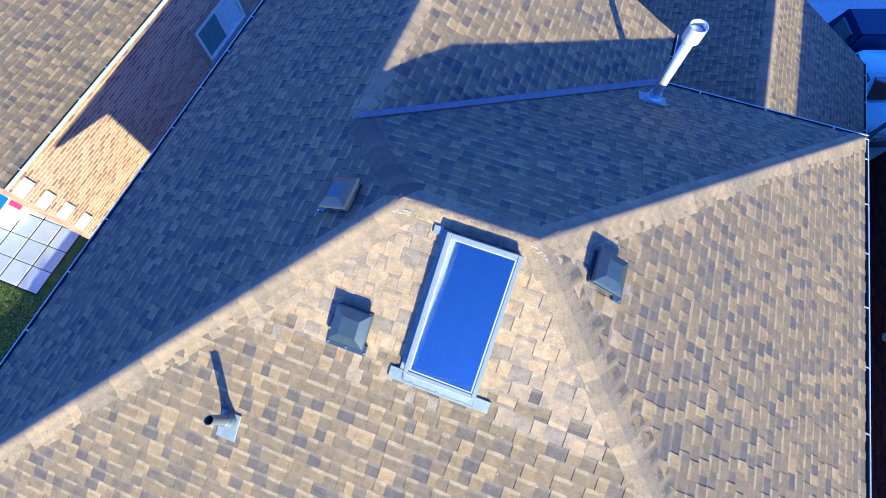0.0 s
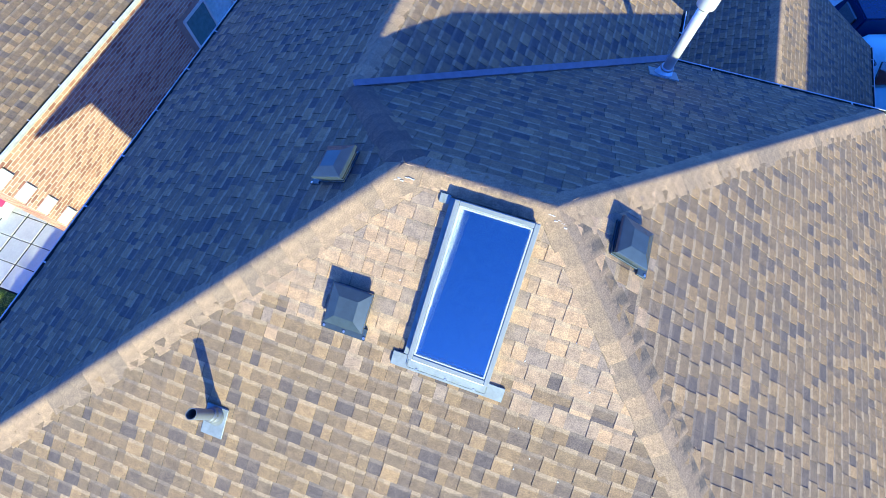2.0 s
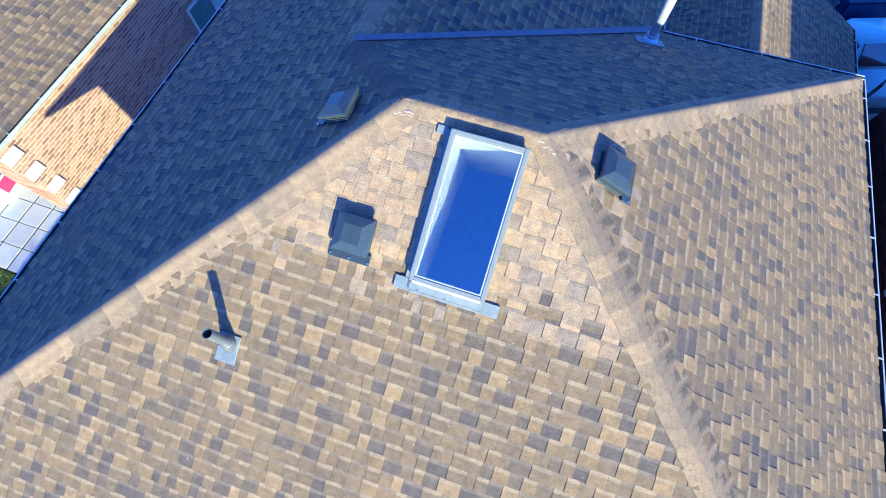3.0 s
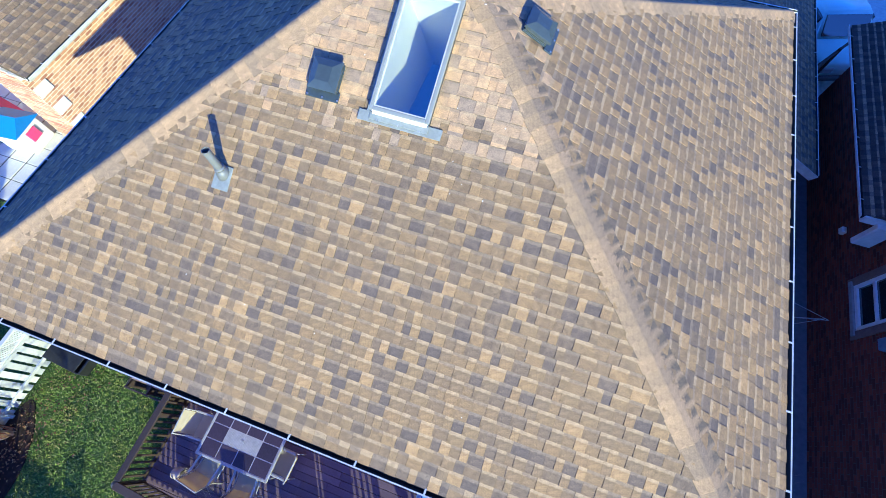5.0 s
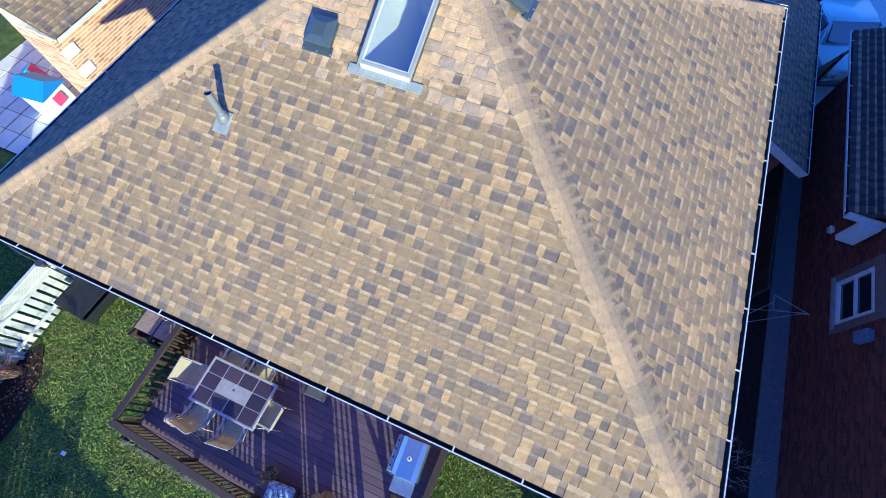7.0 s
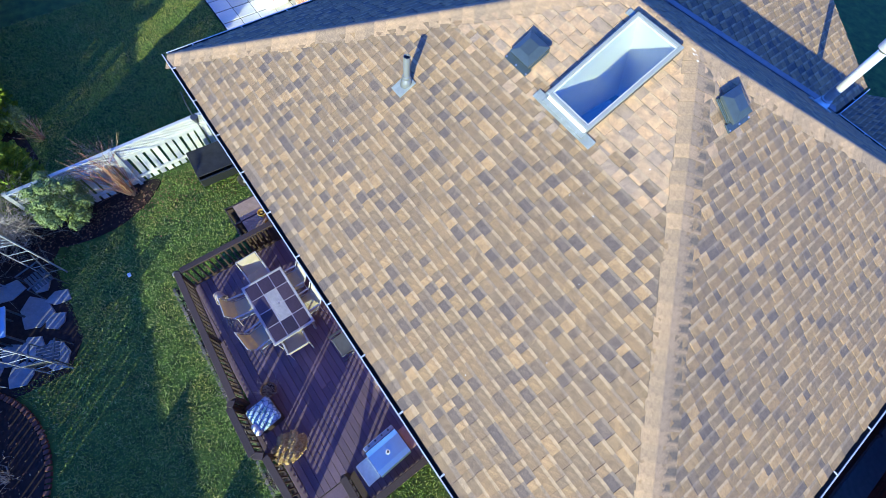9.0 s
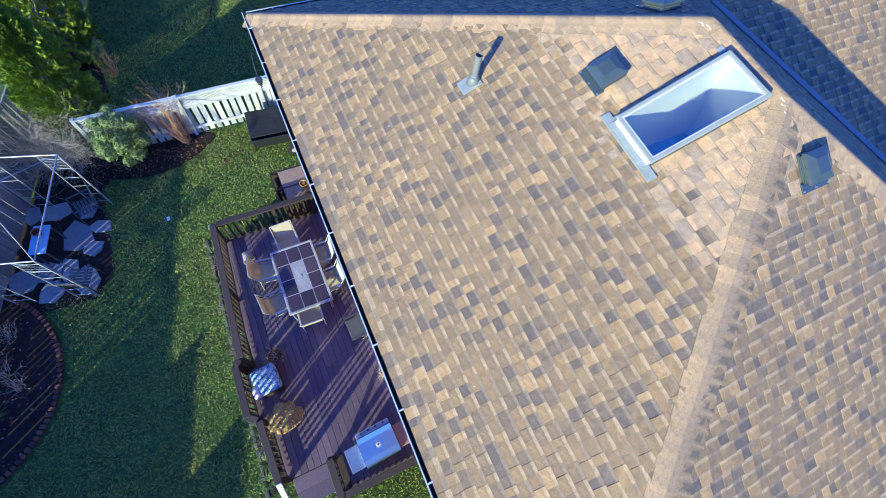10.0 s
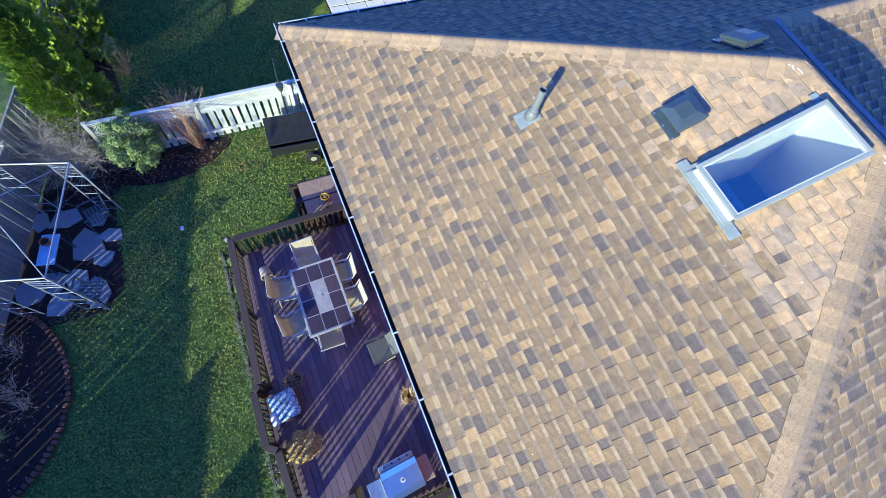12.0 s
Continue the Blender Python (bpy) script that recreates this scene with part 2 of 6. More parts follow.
def slope(parent, name, p0, ud, vd, polys, seed, near=None, course=COURSE, material=SHINGLE, wide=(0.085, 0.200), thick=0.0135, deck=0.10, label="", hole=None, pale=99.0):
    """A roof slope: a deck, and courses of laminated shingle tabs laid on it. near: the stretch (u0, u1, v0, v1) whose
    tabs are pieces of their own; pale: the height on the slope above which paler shingles lie.
    """
    rnd = random.Random(seed)
    p0, ud, vd = Vector(p0), Vector(ud).normalized(), Vector(vd).normalized()
    nn = ud.cross(vd)
    at = lambda u, v, h: p0 + ud * u + vd * v + nn * h
    dv, df = [], []

    def around(q):
        """What a hole leaves of a flat polygon."""
        if not hole:
            return [q]
        a, b, c, d = hole
        mid = clip(clip(q, (0, c), (1, c)), (1, d), (0, d))
        out = [clip(q, (1, c), (0, c)), clip(q, (0, d), (1, d))]
        if len(mid) > 2:
            out += [clip(mid, (a, 0), (a, 1)), clip(mid, (b, 1), (b, 0))]
        return [r for r in out if len(r) > 2]

    for poly in [r for q in polys for r in around(q)]:
        k, n = len(dv), len(poly)
        dv += [at(u, v, -0.002) for u, v in poly] + [at(u, v, -deck) for u, v in poly]
        df += [list(range(k, k + n)), list(range(k + 2 * n - 1, k + n - 1, -1))]
        df += [[k + i, k + n + i, k + n + (i + 1) % n, k + (i + 1) % n] for i in range(n)]
    ob = mesh_ob(name, dv, df, UNDERLAY, parent, label)
    lots = [([], [], []), ([], [], [])]
    own = []
    for poly in polys:
        v0, v1 = min(q[1] for q in poly), max(q[1] for q in poly)
        u0, u1 = min(q[0] for q in poly), max(q[0] for q in poly)
        row = int(v0 / course - 0.5)
        while row * course < v1:
            u = u0 - rnd.random() * 0.3
            high = rnd.random() < 0.5
            while u < u1:
                w = rnd.uniform(*wide)
                high = not high if rnd.random() < 0.9 else high
                low_v = row * course + rnd.uniform(-0.002, 0.002) - (0.03 if row == 0 else 0)
                butt = thick * (1.05 if high else 0.55) + rnd.uniform(-0.001, 0.001)
                head = thick * (0.48 if high else 0.18)
                top_v = row * course + course + 0.01
                is_pale = low_v > pale + rnd.uniform(-0.28, 0.28)
                quad = [(u + 0.0012, low_v), (u + w - 0.0003, low_v), (u + w - 0.0003, top_v), (u + 0.0012, top_v)]
                cut = quad
                for i in range(len(poly)):
                    a, b = poly[i], poly[(i + 1) % len(poly)]
                    if row == 0 and a[1] == v0 and b[1] == v0:
                        continue
                    cut = clip(cut, a, b)
                    if len(cut) < 3:
                        break
                for cut in (around(cut) if len(cut) >= 3 else []):
                    top = [at(a, b, butt - (butt - head) * (b - low_v) / course) for a, b in cut]
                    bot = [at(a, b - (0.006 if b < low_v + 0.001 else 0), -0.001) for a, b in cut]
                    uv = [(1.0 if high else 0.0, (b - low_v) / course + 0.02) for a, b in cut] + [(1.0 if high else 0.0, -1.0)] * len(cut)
                    n = len(cut)
                    fs = [list(range(n))] + [[i, n + i, n + (i + 1) % n, (i + 1) % n] for i in range(n)]
                    if near and len(own) < 290 and near[0] < u < near[1] and near[2] < low_v < near[3] and n == 4:
                        own.append((top + bot, fs, uv, is_pale))
                    else:
                        verts, faces, uvs = lots[is_pale]
                        k = len(verts)
                        verts += top + bot
                        uvs += uv
                        faces += [[k + i for i in f] for f in fs]
                u += w
            row += 1
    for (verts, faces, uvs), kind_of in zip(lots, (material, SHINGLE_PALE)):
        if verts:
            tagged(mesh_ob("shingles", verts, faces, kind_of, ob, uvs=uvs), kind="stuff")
    for vs, fs, uv, is_pale in own:
        c = sum(vs, Vector()) / len(vs)
        o = mesh_ob("shingle", [v - c for v in vs], fs, SHINGLE_PALE if is_pale else material, ob, uvs=uv)
        o.location = c
    return ob


def caps(parent, a, b, n1, n2, half=0.15, exposure=0.165, seed=1, tail=0.20, blotch=0.5, bend=0.060, material=None):
    """Cap shingles bent round a hip or ridge from the low end a to the high end b; n1, n2: level directions of the two
    slopes' fall; half, tail: reach on n1's and n2's side; blotch: 1.0 where painted blotches of shade show along n2's
    edge; bend: how far down each side the shingle is curved.
    """
    rnd = random.Random(seed)
    a, b = Vector(a), Vector(b)
    along = (b - a).normalized()
    up = Vector((0, 0, 1))
    count = max(1, round((b - a).length / exposure))
    exposure = (b - a).length / count
    d1, d2 = Vector(n1) - up * PITCH, Vector(n2) - up * PITCH
    d1 = (d1 - along * along.dot(d1)).normalized()
    d2 = (d2 - along * along.dot(d2)).normalized()
    nm = (up - along * along.dot(up)).normalized()
    for i in range(count):
        base = a + along * (i * exposure)
        j, k2 = rnd.uniform(-0.014, 0.014), rnd.uniform(-0.04, 0.03)
        vs, uv = [], []
        for row, (dist, lift) in enumerate(((-0.012 + j, 0.024), (exposure, 0.017))):
            q, top = along * dist, nm * lift
            line = [(d1 * (half + j) + nm * (lift - 0.009), 0.0)]
            for m in range(7):
                s = m / 6
                line.append((d1 * bend * (1 - s) ** 2 + d2 * bend * s * s + top + nm * (0.010 * 2 * s * (1 - s)), 0.1 + 0.3 * s))
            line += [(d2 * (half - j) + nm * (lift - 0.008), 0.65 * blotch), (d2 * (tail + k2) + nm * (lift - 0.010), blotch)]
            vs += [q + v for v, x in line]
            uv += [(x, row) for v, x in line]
        k = 10
        fs = [[m + 1, m, m + k, m + 1 + k] for m in range(k - 1)]
        rim = [(0, k)] + [(m, m + 1) for m in range(k - 1)] + [(k - 1, 2 * k - 1)]
        smooth = len(fs)
        for p, q in rim:
            n = len(vs)
            vs += [vs[p], vs[q], vs[q] - nm * 0.010, vs[p] - nm * 0.010]
            uv += [(1.0, 0.5)] * 4
            fs.append([n, n + 1, n + 2, n + 3])
        ob = mesh_ob("cap_shingle", vs, fs, material or SHINGLE_CAP, parent, uvs=uv)
        ob.data.polygons.foreach_set("use_smooth", [m < smooth for m in range(len(fs))])
        ob.location = base


def gutter(parent, a, b, out, hangers=0.86, depth=0.10):
    """An eaves gutter from a to b, open on top, with its hangers; out: level direction away from the wall."""
    a, b, out = Vector(a), Vector(b), Vector(out)
    prof = [(0.0, 0.0), (0.0, -0.11), (0.06, -0.115), (0.085, -0.07), (0.092, -0.035), (depth, -0.02), (depth, -0.006), (depth - 0.015, -0.006), (depth - 0.015, -0.03), (0.066, -0.07), (0.055, -0.1), (0.008, -0.1), (0.006, 0.0)]
    vs = [q + out * x + Vector((0, 0, z)) for q in (a, b) for x, z in prof]
    n = len(prof)
    fs = [[i, (i + 1) % n, n + (i + 1) % n, n + i] for i in range(n)] + [list(range(n)), list(range(2 * n - 1, n - 1, -1))]
    g = mesh_ob("gutter", vs, fs, GUTTER, parent, "white metal eaves gutter")
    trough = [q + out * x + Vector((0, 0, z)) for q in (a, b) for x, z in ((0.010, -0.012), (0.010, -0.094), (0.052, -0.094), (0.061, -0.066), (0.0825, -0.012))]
    mesh_ob("trough", trough, [[i, i + 1, i + 6, i + 5] for i in range(4)], TROUGH, g, "dark inside of the gutter, its shade put into the colour")
    count = max(1, int((b - a).length / hangers))
    for i in range(count):
        q = a + (b - a) * ((i + 0.5) / count)
        bm = bmesh.new()
        bar(bm, q + Vector((0, 0, -0.006)), q + out * (depth - 0.004) + Vector((0, 0, -0.004)), 0.022, 0.004)
        part("hanger", bm, GUTTER, g)
    return g


def brick_wall(parent, name, origin, along, length, height, material, mortar, openings=(), thick=0.2, near=None, seed=3):
    """A wall of bricks in stretcher bond, proud of the mortar; openings: (s0, s1, z0, z1). The outer face is on the left of along."""
    rnd = random.Random(seed)
    o, al = Vector(origin), Vector(along).normalized()
    out = Vector((0, 0, 1)).cross(al)
    at = lambda s, z, h: o + al * s + Vector((0, 0, z)) + out * h
    bm = bmesh.new()
    cuts_s = sorted({0.0, length, *[v for q in openings for v in q[:2]]})
    cuts_z = sorted({0.0, height, *[v for q in openings for v in q[2:]]})
    for s0, s1 in zip(cuts_s, cuts_s[1:]):
        for z0, z1 in zip(cuts_z, cuts_z[1:]):
            if any(q[0] <= s0 and s1 <= q[1] and q[2] <= z0 and z1 <= q[3] for q in openings):
                continue
            vs = [bm.verts.new(at(s, z, h)) for h in (0, -thick) for s, z in ((s0, z0), (s1, z0), (s1, z1), (s0, z1))]
            for f in ((3, 2, 1, 0), (4, 5, 6, 7), (0, 1, 5, 4), (1, 2, 6, 5), (2, 3, 7, 6), (3, 0, 4, 7)):
                bm.faces.new([vs[i] for i in f])
    bmesh.ops.remove_doubles(bm, verts=bm.verts, dist=0.0005)
    wall = part(name, bm, mortar, parent)
    verts, faces, own = [], [], []
    z, row = 0.01, 0
    while z + 0.058 < height:
        s = -0.109 if row % 2 else 0.0
        while s < length:
            a, b = max(0.002, s), min(length - 0.002, s + 0.2)
            for q in openings:
                if z + 0.058 > q[2] and z < q[3]:
                    if q[0] <= a and b <= q[1]:
                        b = a
                    elif a < q[0] < b:
                        b = q[0]
                    elif a < q[1] < b:
                        a = q[1]
            if b - a > 0.03:
                h = 0.006 + rnd.uniform(-0.002, 0.002)
                vs = [at(a, z, h), at(b, z, h), at(b, z + 0.058, h), at(a, z + 0.058, h), at(a, z, 0), at(b, z, 0), at(b, z + 0.058, 0), at(a, z + 0.058, 0)]
                fs = [(3, 2, 1, 0), (0, 1, 5, 4), (1, 2, 6, 5), (2, 3, 7, 6), (3, 0, 4, 7)]
                if near and near[0] < s < near[1] and near[2] < z < near[3] and len(own) < 290:
                    own.append((vs, fs))
                else:
                    k = len(verts)
                    verts += vs
                    faces += [[k + i for i in f] for f in fs]
            s += 0.218
        z += 0.076
        row += 1
    tagged(mesh_ob("bricks", verts, faces, material, wall), kind="stuff")
    for vs, fs in own:
        c = sum(vs, Vector()) / len(vs)
        mesh_ob("brick", [v - c for v in vs], fs, material, wall).location = c
    return wall


# ---- ground ----
ground = tagged(mesh_ob("ground", [(-900, -900, 0), (900, -900, 0), (900, 900, 0), (-900, 900, 0)], [[0, 1, 2, 3]], LAWN_SOIL), "mown green back garden lawn", "lawn", kind="structure")

# ---- the house ----
house = thing("house", "two-storey brick house with a tan shingled hip roof", "house")
OH = 0.42
top = ZE - 0.12
for nm, o, al, ln in (("wall", (OH, OH, 0), (1, 0, 0), XE - 2 * OH), ("wall", (XE - OH, OH, 0), (0, 1, 0), YN - 2 * OH),
                      ("wall", (XE - OH, YN - OH, 0), (-1, 0, 0), XE - XW), ("wall", (OH, YW - 0.2, 0), (0, -1, 0), YW - OH - 0.2)):
    a, d = Vector(o), Vector(al)
    bm = bmesh.new()
    inner = Vector((-d.y, d.x, 0)) * 0.25
    vs = [bm.verts.new(a + d * s + inner * t + Vector((0, 0, z))) for z in (0, top) for s, t in ((0, 0), (ln, 0), (ln, 1), (0, 1))]
    for f in ((3, 2, 1, 0), (4, 5, 6, 7), (0, 1, 5, 4), (1, 2, 6, 5), (2, 3, 7, 6), (3, 0, 4, 7)):
        bm.faces.new([vs[i] for i in f])
    part(nm, bm, HOUSE_BRICK, house)
s_poly = [(0, 0), (XE, 0), (XE - HY, LR), (HY, LR)]
roof_s = slope(house, "roof_slope", (0, 0, ZE), (1, 0, 0), (0, 1, PITCH), [s_poly], 11, near=(4.6, 9.4, 0.3, 3.2), hole=(5.37, 6.06, 3.9, 5.26), pale=3.80)
roof_e = slope(house, "roof_slope", (XE, 0, ZE), (0, 1, 0), (-1, 0, PITCH), [[(0, 0), (YN, 0), (HY, LR)]], 12, pale=4.55)
roof_n = slope(house, "roof_slope", (XE, YN, ZE), (-1, 0, 0), (0, -1, PITCH), [[(0, 0), (XE - XW, 0), (XE - RX, LW), (XE - HY, LR), (HY, LR)]], 13)
roof_w = slope(house, "roof_slope", (0, YW, ZE), (0, -1, 0), (1, 0, PITCH), [[(0, 0), (YW, 0), (YW - RX, LW), (0, LW)], [(YW - RY, LW), (YW - RX, LW), (YW - HY, LR)]], 14)
roof_g = slope(house, "roof_slope", (XW, RY, ZE), (0, 1, 0), (-1, 0, PITCH), [[(YN - RY, 0), (YW - RY, 0), (YW - RY, LW), (0, LW)]], 15)
ridge_z = ZE + PITCH * HY
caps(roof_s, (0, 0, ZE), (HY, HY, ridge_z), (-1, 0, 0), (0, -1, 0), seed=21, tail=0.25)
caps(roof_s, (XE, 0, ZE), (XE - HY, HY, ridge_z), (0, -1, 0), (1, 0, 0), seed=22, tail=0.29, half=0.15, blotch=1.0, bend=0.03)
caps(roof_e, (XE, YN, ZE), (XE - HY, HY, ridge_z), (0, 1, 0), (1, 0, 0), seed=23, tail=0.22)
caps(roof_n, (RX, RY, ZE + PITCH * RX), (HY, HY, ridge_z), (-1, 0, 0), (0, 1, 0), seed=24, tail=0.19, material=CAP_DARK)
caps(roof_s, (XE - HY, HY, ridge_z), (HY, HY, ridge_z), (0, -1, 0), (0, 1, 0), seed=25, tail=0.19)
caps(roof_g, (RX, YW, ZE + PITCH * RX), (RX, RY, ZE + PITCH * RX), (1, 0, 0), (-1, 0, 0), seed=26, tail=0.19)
gutter(roof_s, (-0.1, 0, ZE), (XE + 0.1, 0, ZE), (0, -1, 0))
gutter(roof_e, (XE, -0.02, ZE), (XE, YN + 0.02, ZE), (1, 0, 0))
gutter(roof_w, (0, -0.02, ZE), (0, YW, ZE), (-1, 0, 0))
gutter(roof_n, (XE + 0.1, YN, ZE), (XW + 0.1, YN, ZE), (0, 1, 0))
gutter(roof_g, (XW, YN + 0.15, ZE), (XW, YW, ZE), (1, 0, 0))

# ---- the garage roof ----
garage = thing("garage", "attached garage with a lower gabled shingle roof", "garage")
GX, GZ = 10.2, ZE - 1.36
slope(garage, "roof_slope", (13.65, 9.0, GZ - PITCH * 3.45), (0, 1, 0), (-1, 0, PITCH), [[(0, 0), (6.75, 0), (6.75, 3.45 * SL), (0, 3.45 * SL)]], 31)
slope(garage, "roof_slope", (7.3, 15.75, GZ - PITCH * 2.9), (0, -1, 0), (1, 0, PITCH), [[(0, 0), (5.85, 0), (5.85, 2.9 * SL), (0, 2.9 * SL)]], 32)

# ---- more materials ----
WHITE_WALL = plain("white_drywall", (0.95, 0.95, 0.94), 0.6, var=0.01)
FRAME_GREY = plain("skylight_frame", (0.27, 0.29, 0.285), 0.5, 0.1, 0.06)
DARK_METAL = plain("dark_metal", (0.10, 0.11, 0.12), 0.45, 0.4)
VENT_GREY = plain("vent_grey", (0.065, 0.088, 0.108), 0.26, 0.2, 0.1, 10)
LEAD = plain("lead_flashing", (0.30, 0.33, 0.325), 0.5, 0.2, 0.15, 14)
PIPE_GREY = plain("pipe_grey", (0.16, 0.175, 0.19), 0.5, 0.1, 0.1)
FLUE_STEEL = plain("bright_flue_steel", (0.72, 0.74, 0.76), 0.4, 0.35, 0.05)
BLACK = plain("black_inside", (0.01, 0.01, 0.012), 0.9)
BROWN_METAL = plain("valley_metal", (0.25, 0.215, 0.24), 0.6, 0.0)
WHITE_PAINT = plain("white_paint", (0.78, 0.79, 0.77), 0.5, var=0.08)
FENCE_WHITE = pieces("weathered_white_paint", [(0.74, 0.76, 0.73), (0.66, 0.69, 0.66), (0.80, 0.80, 0.77), (0.60, 0.63, 0.62)], 0.7, 25, 0.2)
FENCE_GREY = pieces("grey_fence_boards", [(0.29, 0.30, 0.31), (0.24, 0.25, 0.26), (0.34, 0.34, 0.35)], 0.85, 25, 0.3)
DECK_WOOD = pieces("deck_boards", [(0.200, 0.145, 0.200), (0.172, 0.125, 0.178), (0.235, 0.170, 0.225), (0.145, 0.107, 0.156)], 0.6, 30, 0.35)
RAIL_WOOD = pieces("rail_wood", [(0.068, 0.048, 0.040), (0.056, 0.040, 0.034), (0.080, 0.056, 0.045)], 0.65, 30, 0.3)
BEIGE = plain("beige_sling", (0.74, 0.69, 0.54), 0.8, var=0.08)
bt_ = BEIGE.node_tree
thin_ = bt_.nodes.new("ShaderNodeBsdfTranslucent")
thin_.inputs[0].default_value = (0.60, 0.48, 0.26, 1)
both_ = bt_.nodes.new("ShaderNodeMixShader")
both_.inputs[0].default_value = 0.4
bt_.links.new(bt_.nodes["Principled BSDF"].outputs[0], both_.inputs[1])
bt_.links.new(thin_.outputs[0], both_.inputs[2])
bt_.links.new(both_.outputs[0], bt_.nodes["Material Output"].inputs["Surface"])
ALU = plain("pale_aluminium", (0.46, 0.465, 0.47), 0.45, 0.2)
TILE = pieces("slate_tile", [(0.075, 0.055, 0.080), (0.105, 0.078, 0.104), (0.055, 0.043, 0.064)], 0.3, 20, 0.4)
TERRA = plain("yellow_pot", (0.65, 0.42, 0.06), 0.5)
BEIGE_POT = plain("beige_pot", (0.62, 0.52, 0.42), 0.7)
STRAW = pieces("straw", [(0.66, 0.48, 0.19), (0.52, 0.36, 0.14), (0.76, 0.58, 0.28)], 0.9, 30)
TWIG = pieces("grey_twigs", [(0.48, 0.43, 0.36), (0.38, 0.34, 0.28), (0.56, 0.50, 0.43)], 0.9, 30)
RED_TWIG = pieces("red_twigs", [(0.46, 0.16, 0.10), (0.56, 0.34, 0.20), (0.66, 0.46, 0.30), (0.58, 0.40, 0.26)], 0.9, 30)
GRASS = pieces("grass", [(0.22, 0.35, 0.055), (0.27, 0.42, 0.070), (0.17, 0.28, 0.040), (0.35, 0.47, 0.115), (0.42, 0.48, 0.18)], 0.9, 20, 0.2, patches=(1.5, 1.1, 1.1))
CEDAR = pieces("cedar_leaf", [(0.21, 0.31, 0.022), (0.27, 0.38, 0.028), (0.13, 0.21, 0.018), (0.36, 0.47, 0.045)], 0.7, 20, 0.2)
LAUREL = pieces("laurel_leaf", [(0.18, 0.26, 0.075), (0.22, 0.31, 0.095), (0.13, 0.20, 0.055), (0.29, 0.38, 0.14)], 0.6, 20, 0.2)
BARK = plain("bark", (0.10, 0.075, 0.055), 0.95, relief=0.5)
MULCH = plain("mulch", (0.026, 0.014, 0.011), 0.95, var=0.6, scale=9, relief=0.8)
EDGE_STONE = pieces("edging_stone", [(0.15, 0.14, 0.135), (0.11, 0.105, 0.10), (0.19, 0.175, 0.165)], 0.9, 20, 0.3)
STONE = pieces("flagstone", [(0.30, 0.305, 0.32), (0.25, 0.255, 0.27), (0.35, 0.35, 0.36)], 0.8, 15, 0.25)
EDGE_BRICK = pieces("edging_brick", [(0.17, 0.07, 0.045), (0.13, 0.055, 0.04), (0.21, 0.09, 0.055)], 0.9, 30)
PAVER = pieces("pale_paver", [(0.84, 0.84, 0.79), (0.79, 0.79, 0.75), (0.87, 0.86, 0.81)], 0.9, 20, 0.12)
RUBBER = plain("rubber", (0.02, 0.02, 0.02), 0.8)
# white paint tinted cyan: reflected sky put into its colour
CAR_WHITE = plain("pale_car_paint", (0.74, 0.97, 0.93), 0.15, var=0.02)
CAR_BLUE = plain("dark_blue_car_paint", (0.008, 0.016, 0.085), 0.2, var=0.05)
BLUE_TOY = plain("blue_plastic", (0.03, 0.20, 0.62), 0.4, var=0.05)
PINK_TOY = plain("pink_plastic", (0.7, 0.06, 0.22), 0.4, var=0.05)
CYAN_TOY = plain("turquoise_plastic", (0.05, 0.42, 0.60), 0.4, var=0.05)
BLUE_TOP = plain("pale_blue_table", (0.35, 0.48, 0.66), 0.4, var=0.05)
LATTICE = plain("lattice_top", (0.40, 0.29, 0.21), 0.8)

GLASS, gt, gb = mat("glazing", 0.03)
gb.inputs["Base Color"].default_value = (1, 1, 1, 1)
tr_ = gt.nodes.new("ShaderNodeBsdfTransparent")
tr_.inputs[0].default_value = (0.93, 1.0, 1.0, 1)
gl_ = gt.nodes.new("ShaderNodeBsdfGlossy")
gl_.inputs["Roughness"].default_value = 0.02
fr_ = gt.nodes.new("ShaderNodeLayerWeight")
pw_ = gt.nodes.new("ShaderNodeMath")
pw_.operation = "POWER"
pw_.inputs[1].default_value = 4.0
gt.links.new(fr_.outputs["Facing"], pw_.inputs[0])
ad_ = gt.nodes.new("ShaderNodeMath")
ad_.operation = "MULTIPLY_ADD"
ad_.inputs[1].default_value, ad_.inputs[2].default_value = 0.5, 0.40
gt.links.new(pw_.outputs[0], ad_.inputs[0])
mx_ = gt.nodes.new("ShaderNodeMixShader")
gt.links.new(ad_.outputs[0], mx_.inputs[0])
gt.links.new(tr_.outputs[0], mx_.inputs[1])
gt.links.new(gl_.outputs[0], mx_.inputs[2])
gt.links.new(mx_.outputs[0], gt.nodes["Material Output"].inputs["Surface"])

PANE, pt_, pb_ = mat("window_pane", 0.05)
pb_.inputs["Base Color"].default_value = (0.02, 0.03, 0.035, 1)
pb_.inputs["IOR"].default_value = 2.2

FABRIC, ft_, fb_ = mat("blue_patterned_fabric", 0.85)
vo_ = node(ft_, "ShaderNodeTexVoronoi", Scale=11.0)
vo_.feature = "DISTANCE_TO_EDGE"
tc_ = ft_.nodes.new("ShaderNodeTexCoord")
ft_.links.new(tc_.outputs["Object"], vo_.inputs["Vector"])
ft_.links.new(ramp(ft_, vo_.outputs["Distance"], [(0.01, (0.05, 0.12, 0.22)), (0.05, (0.10, 0.20, 0.33)), (0.08, (0.42, 0.56, 0.70)), (0.5, (0.34, 0.50, 0.66))]), fb_.inputs["Base Color"])


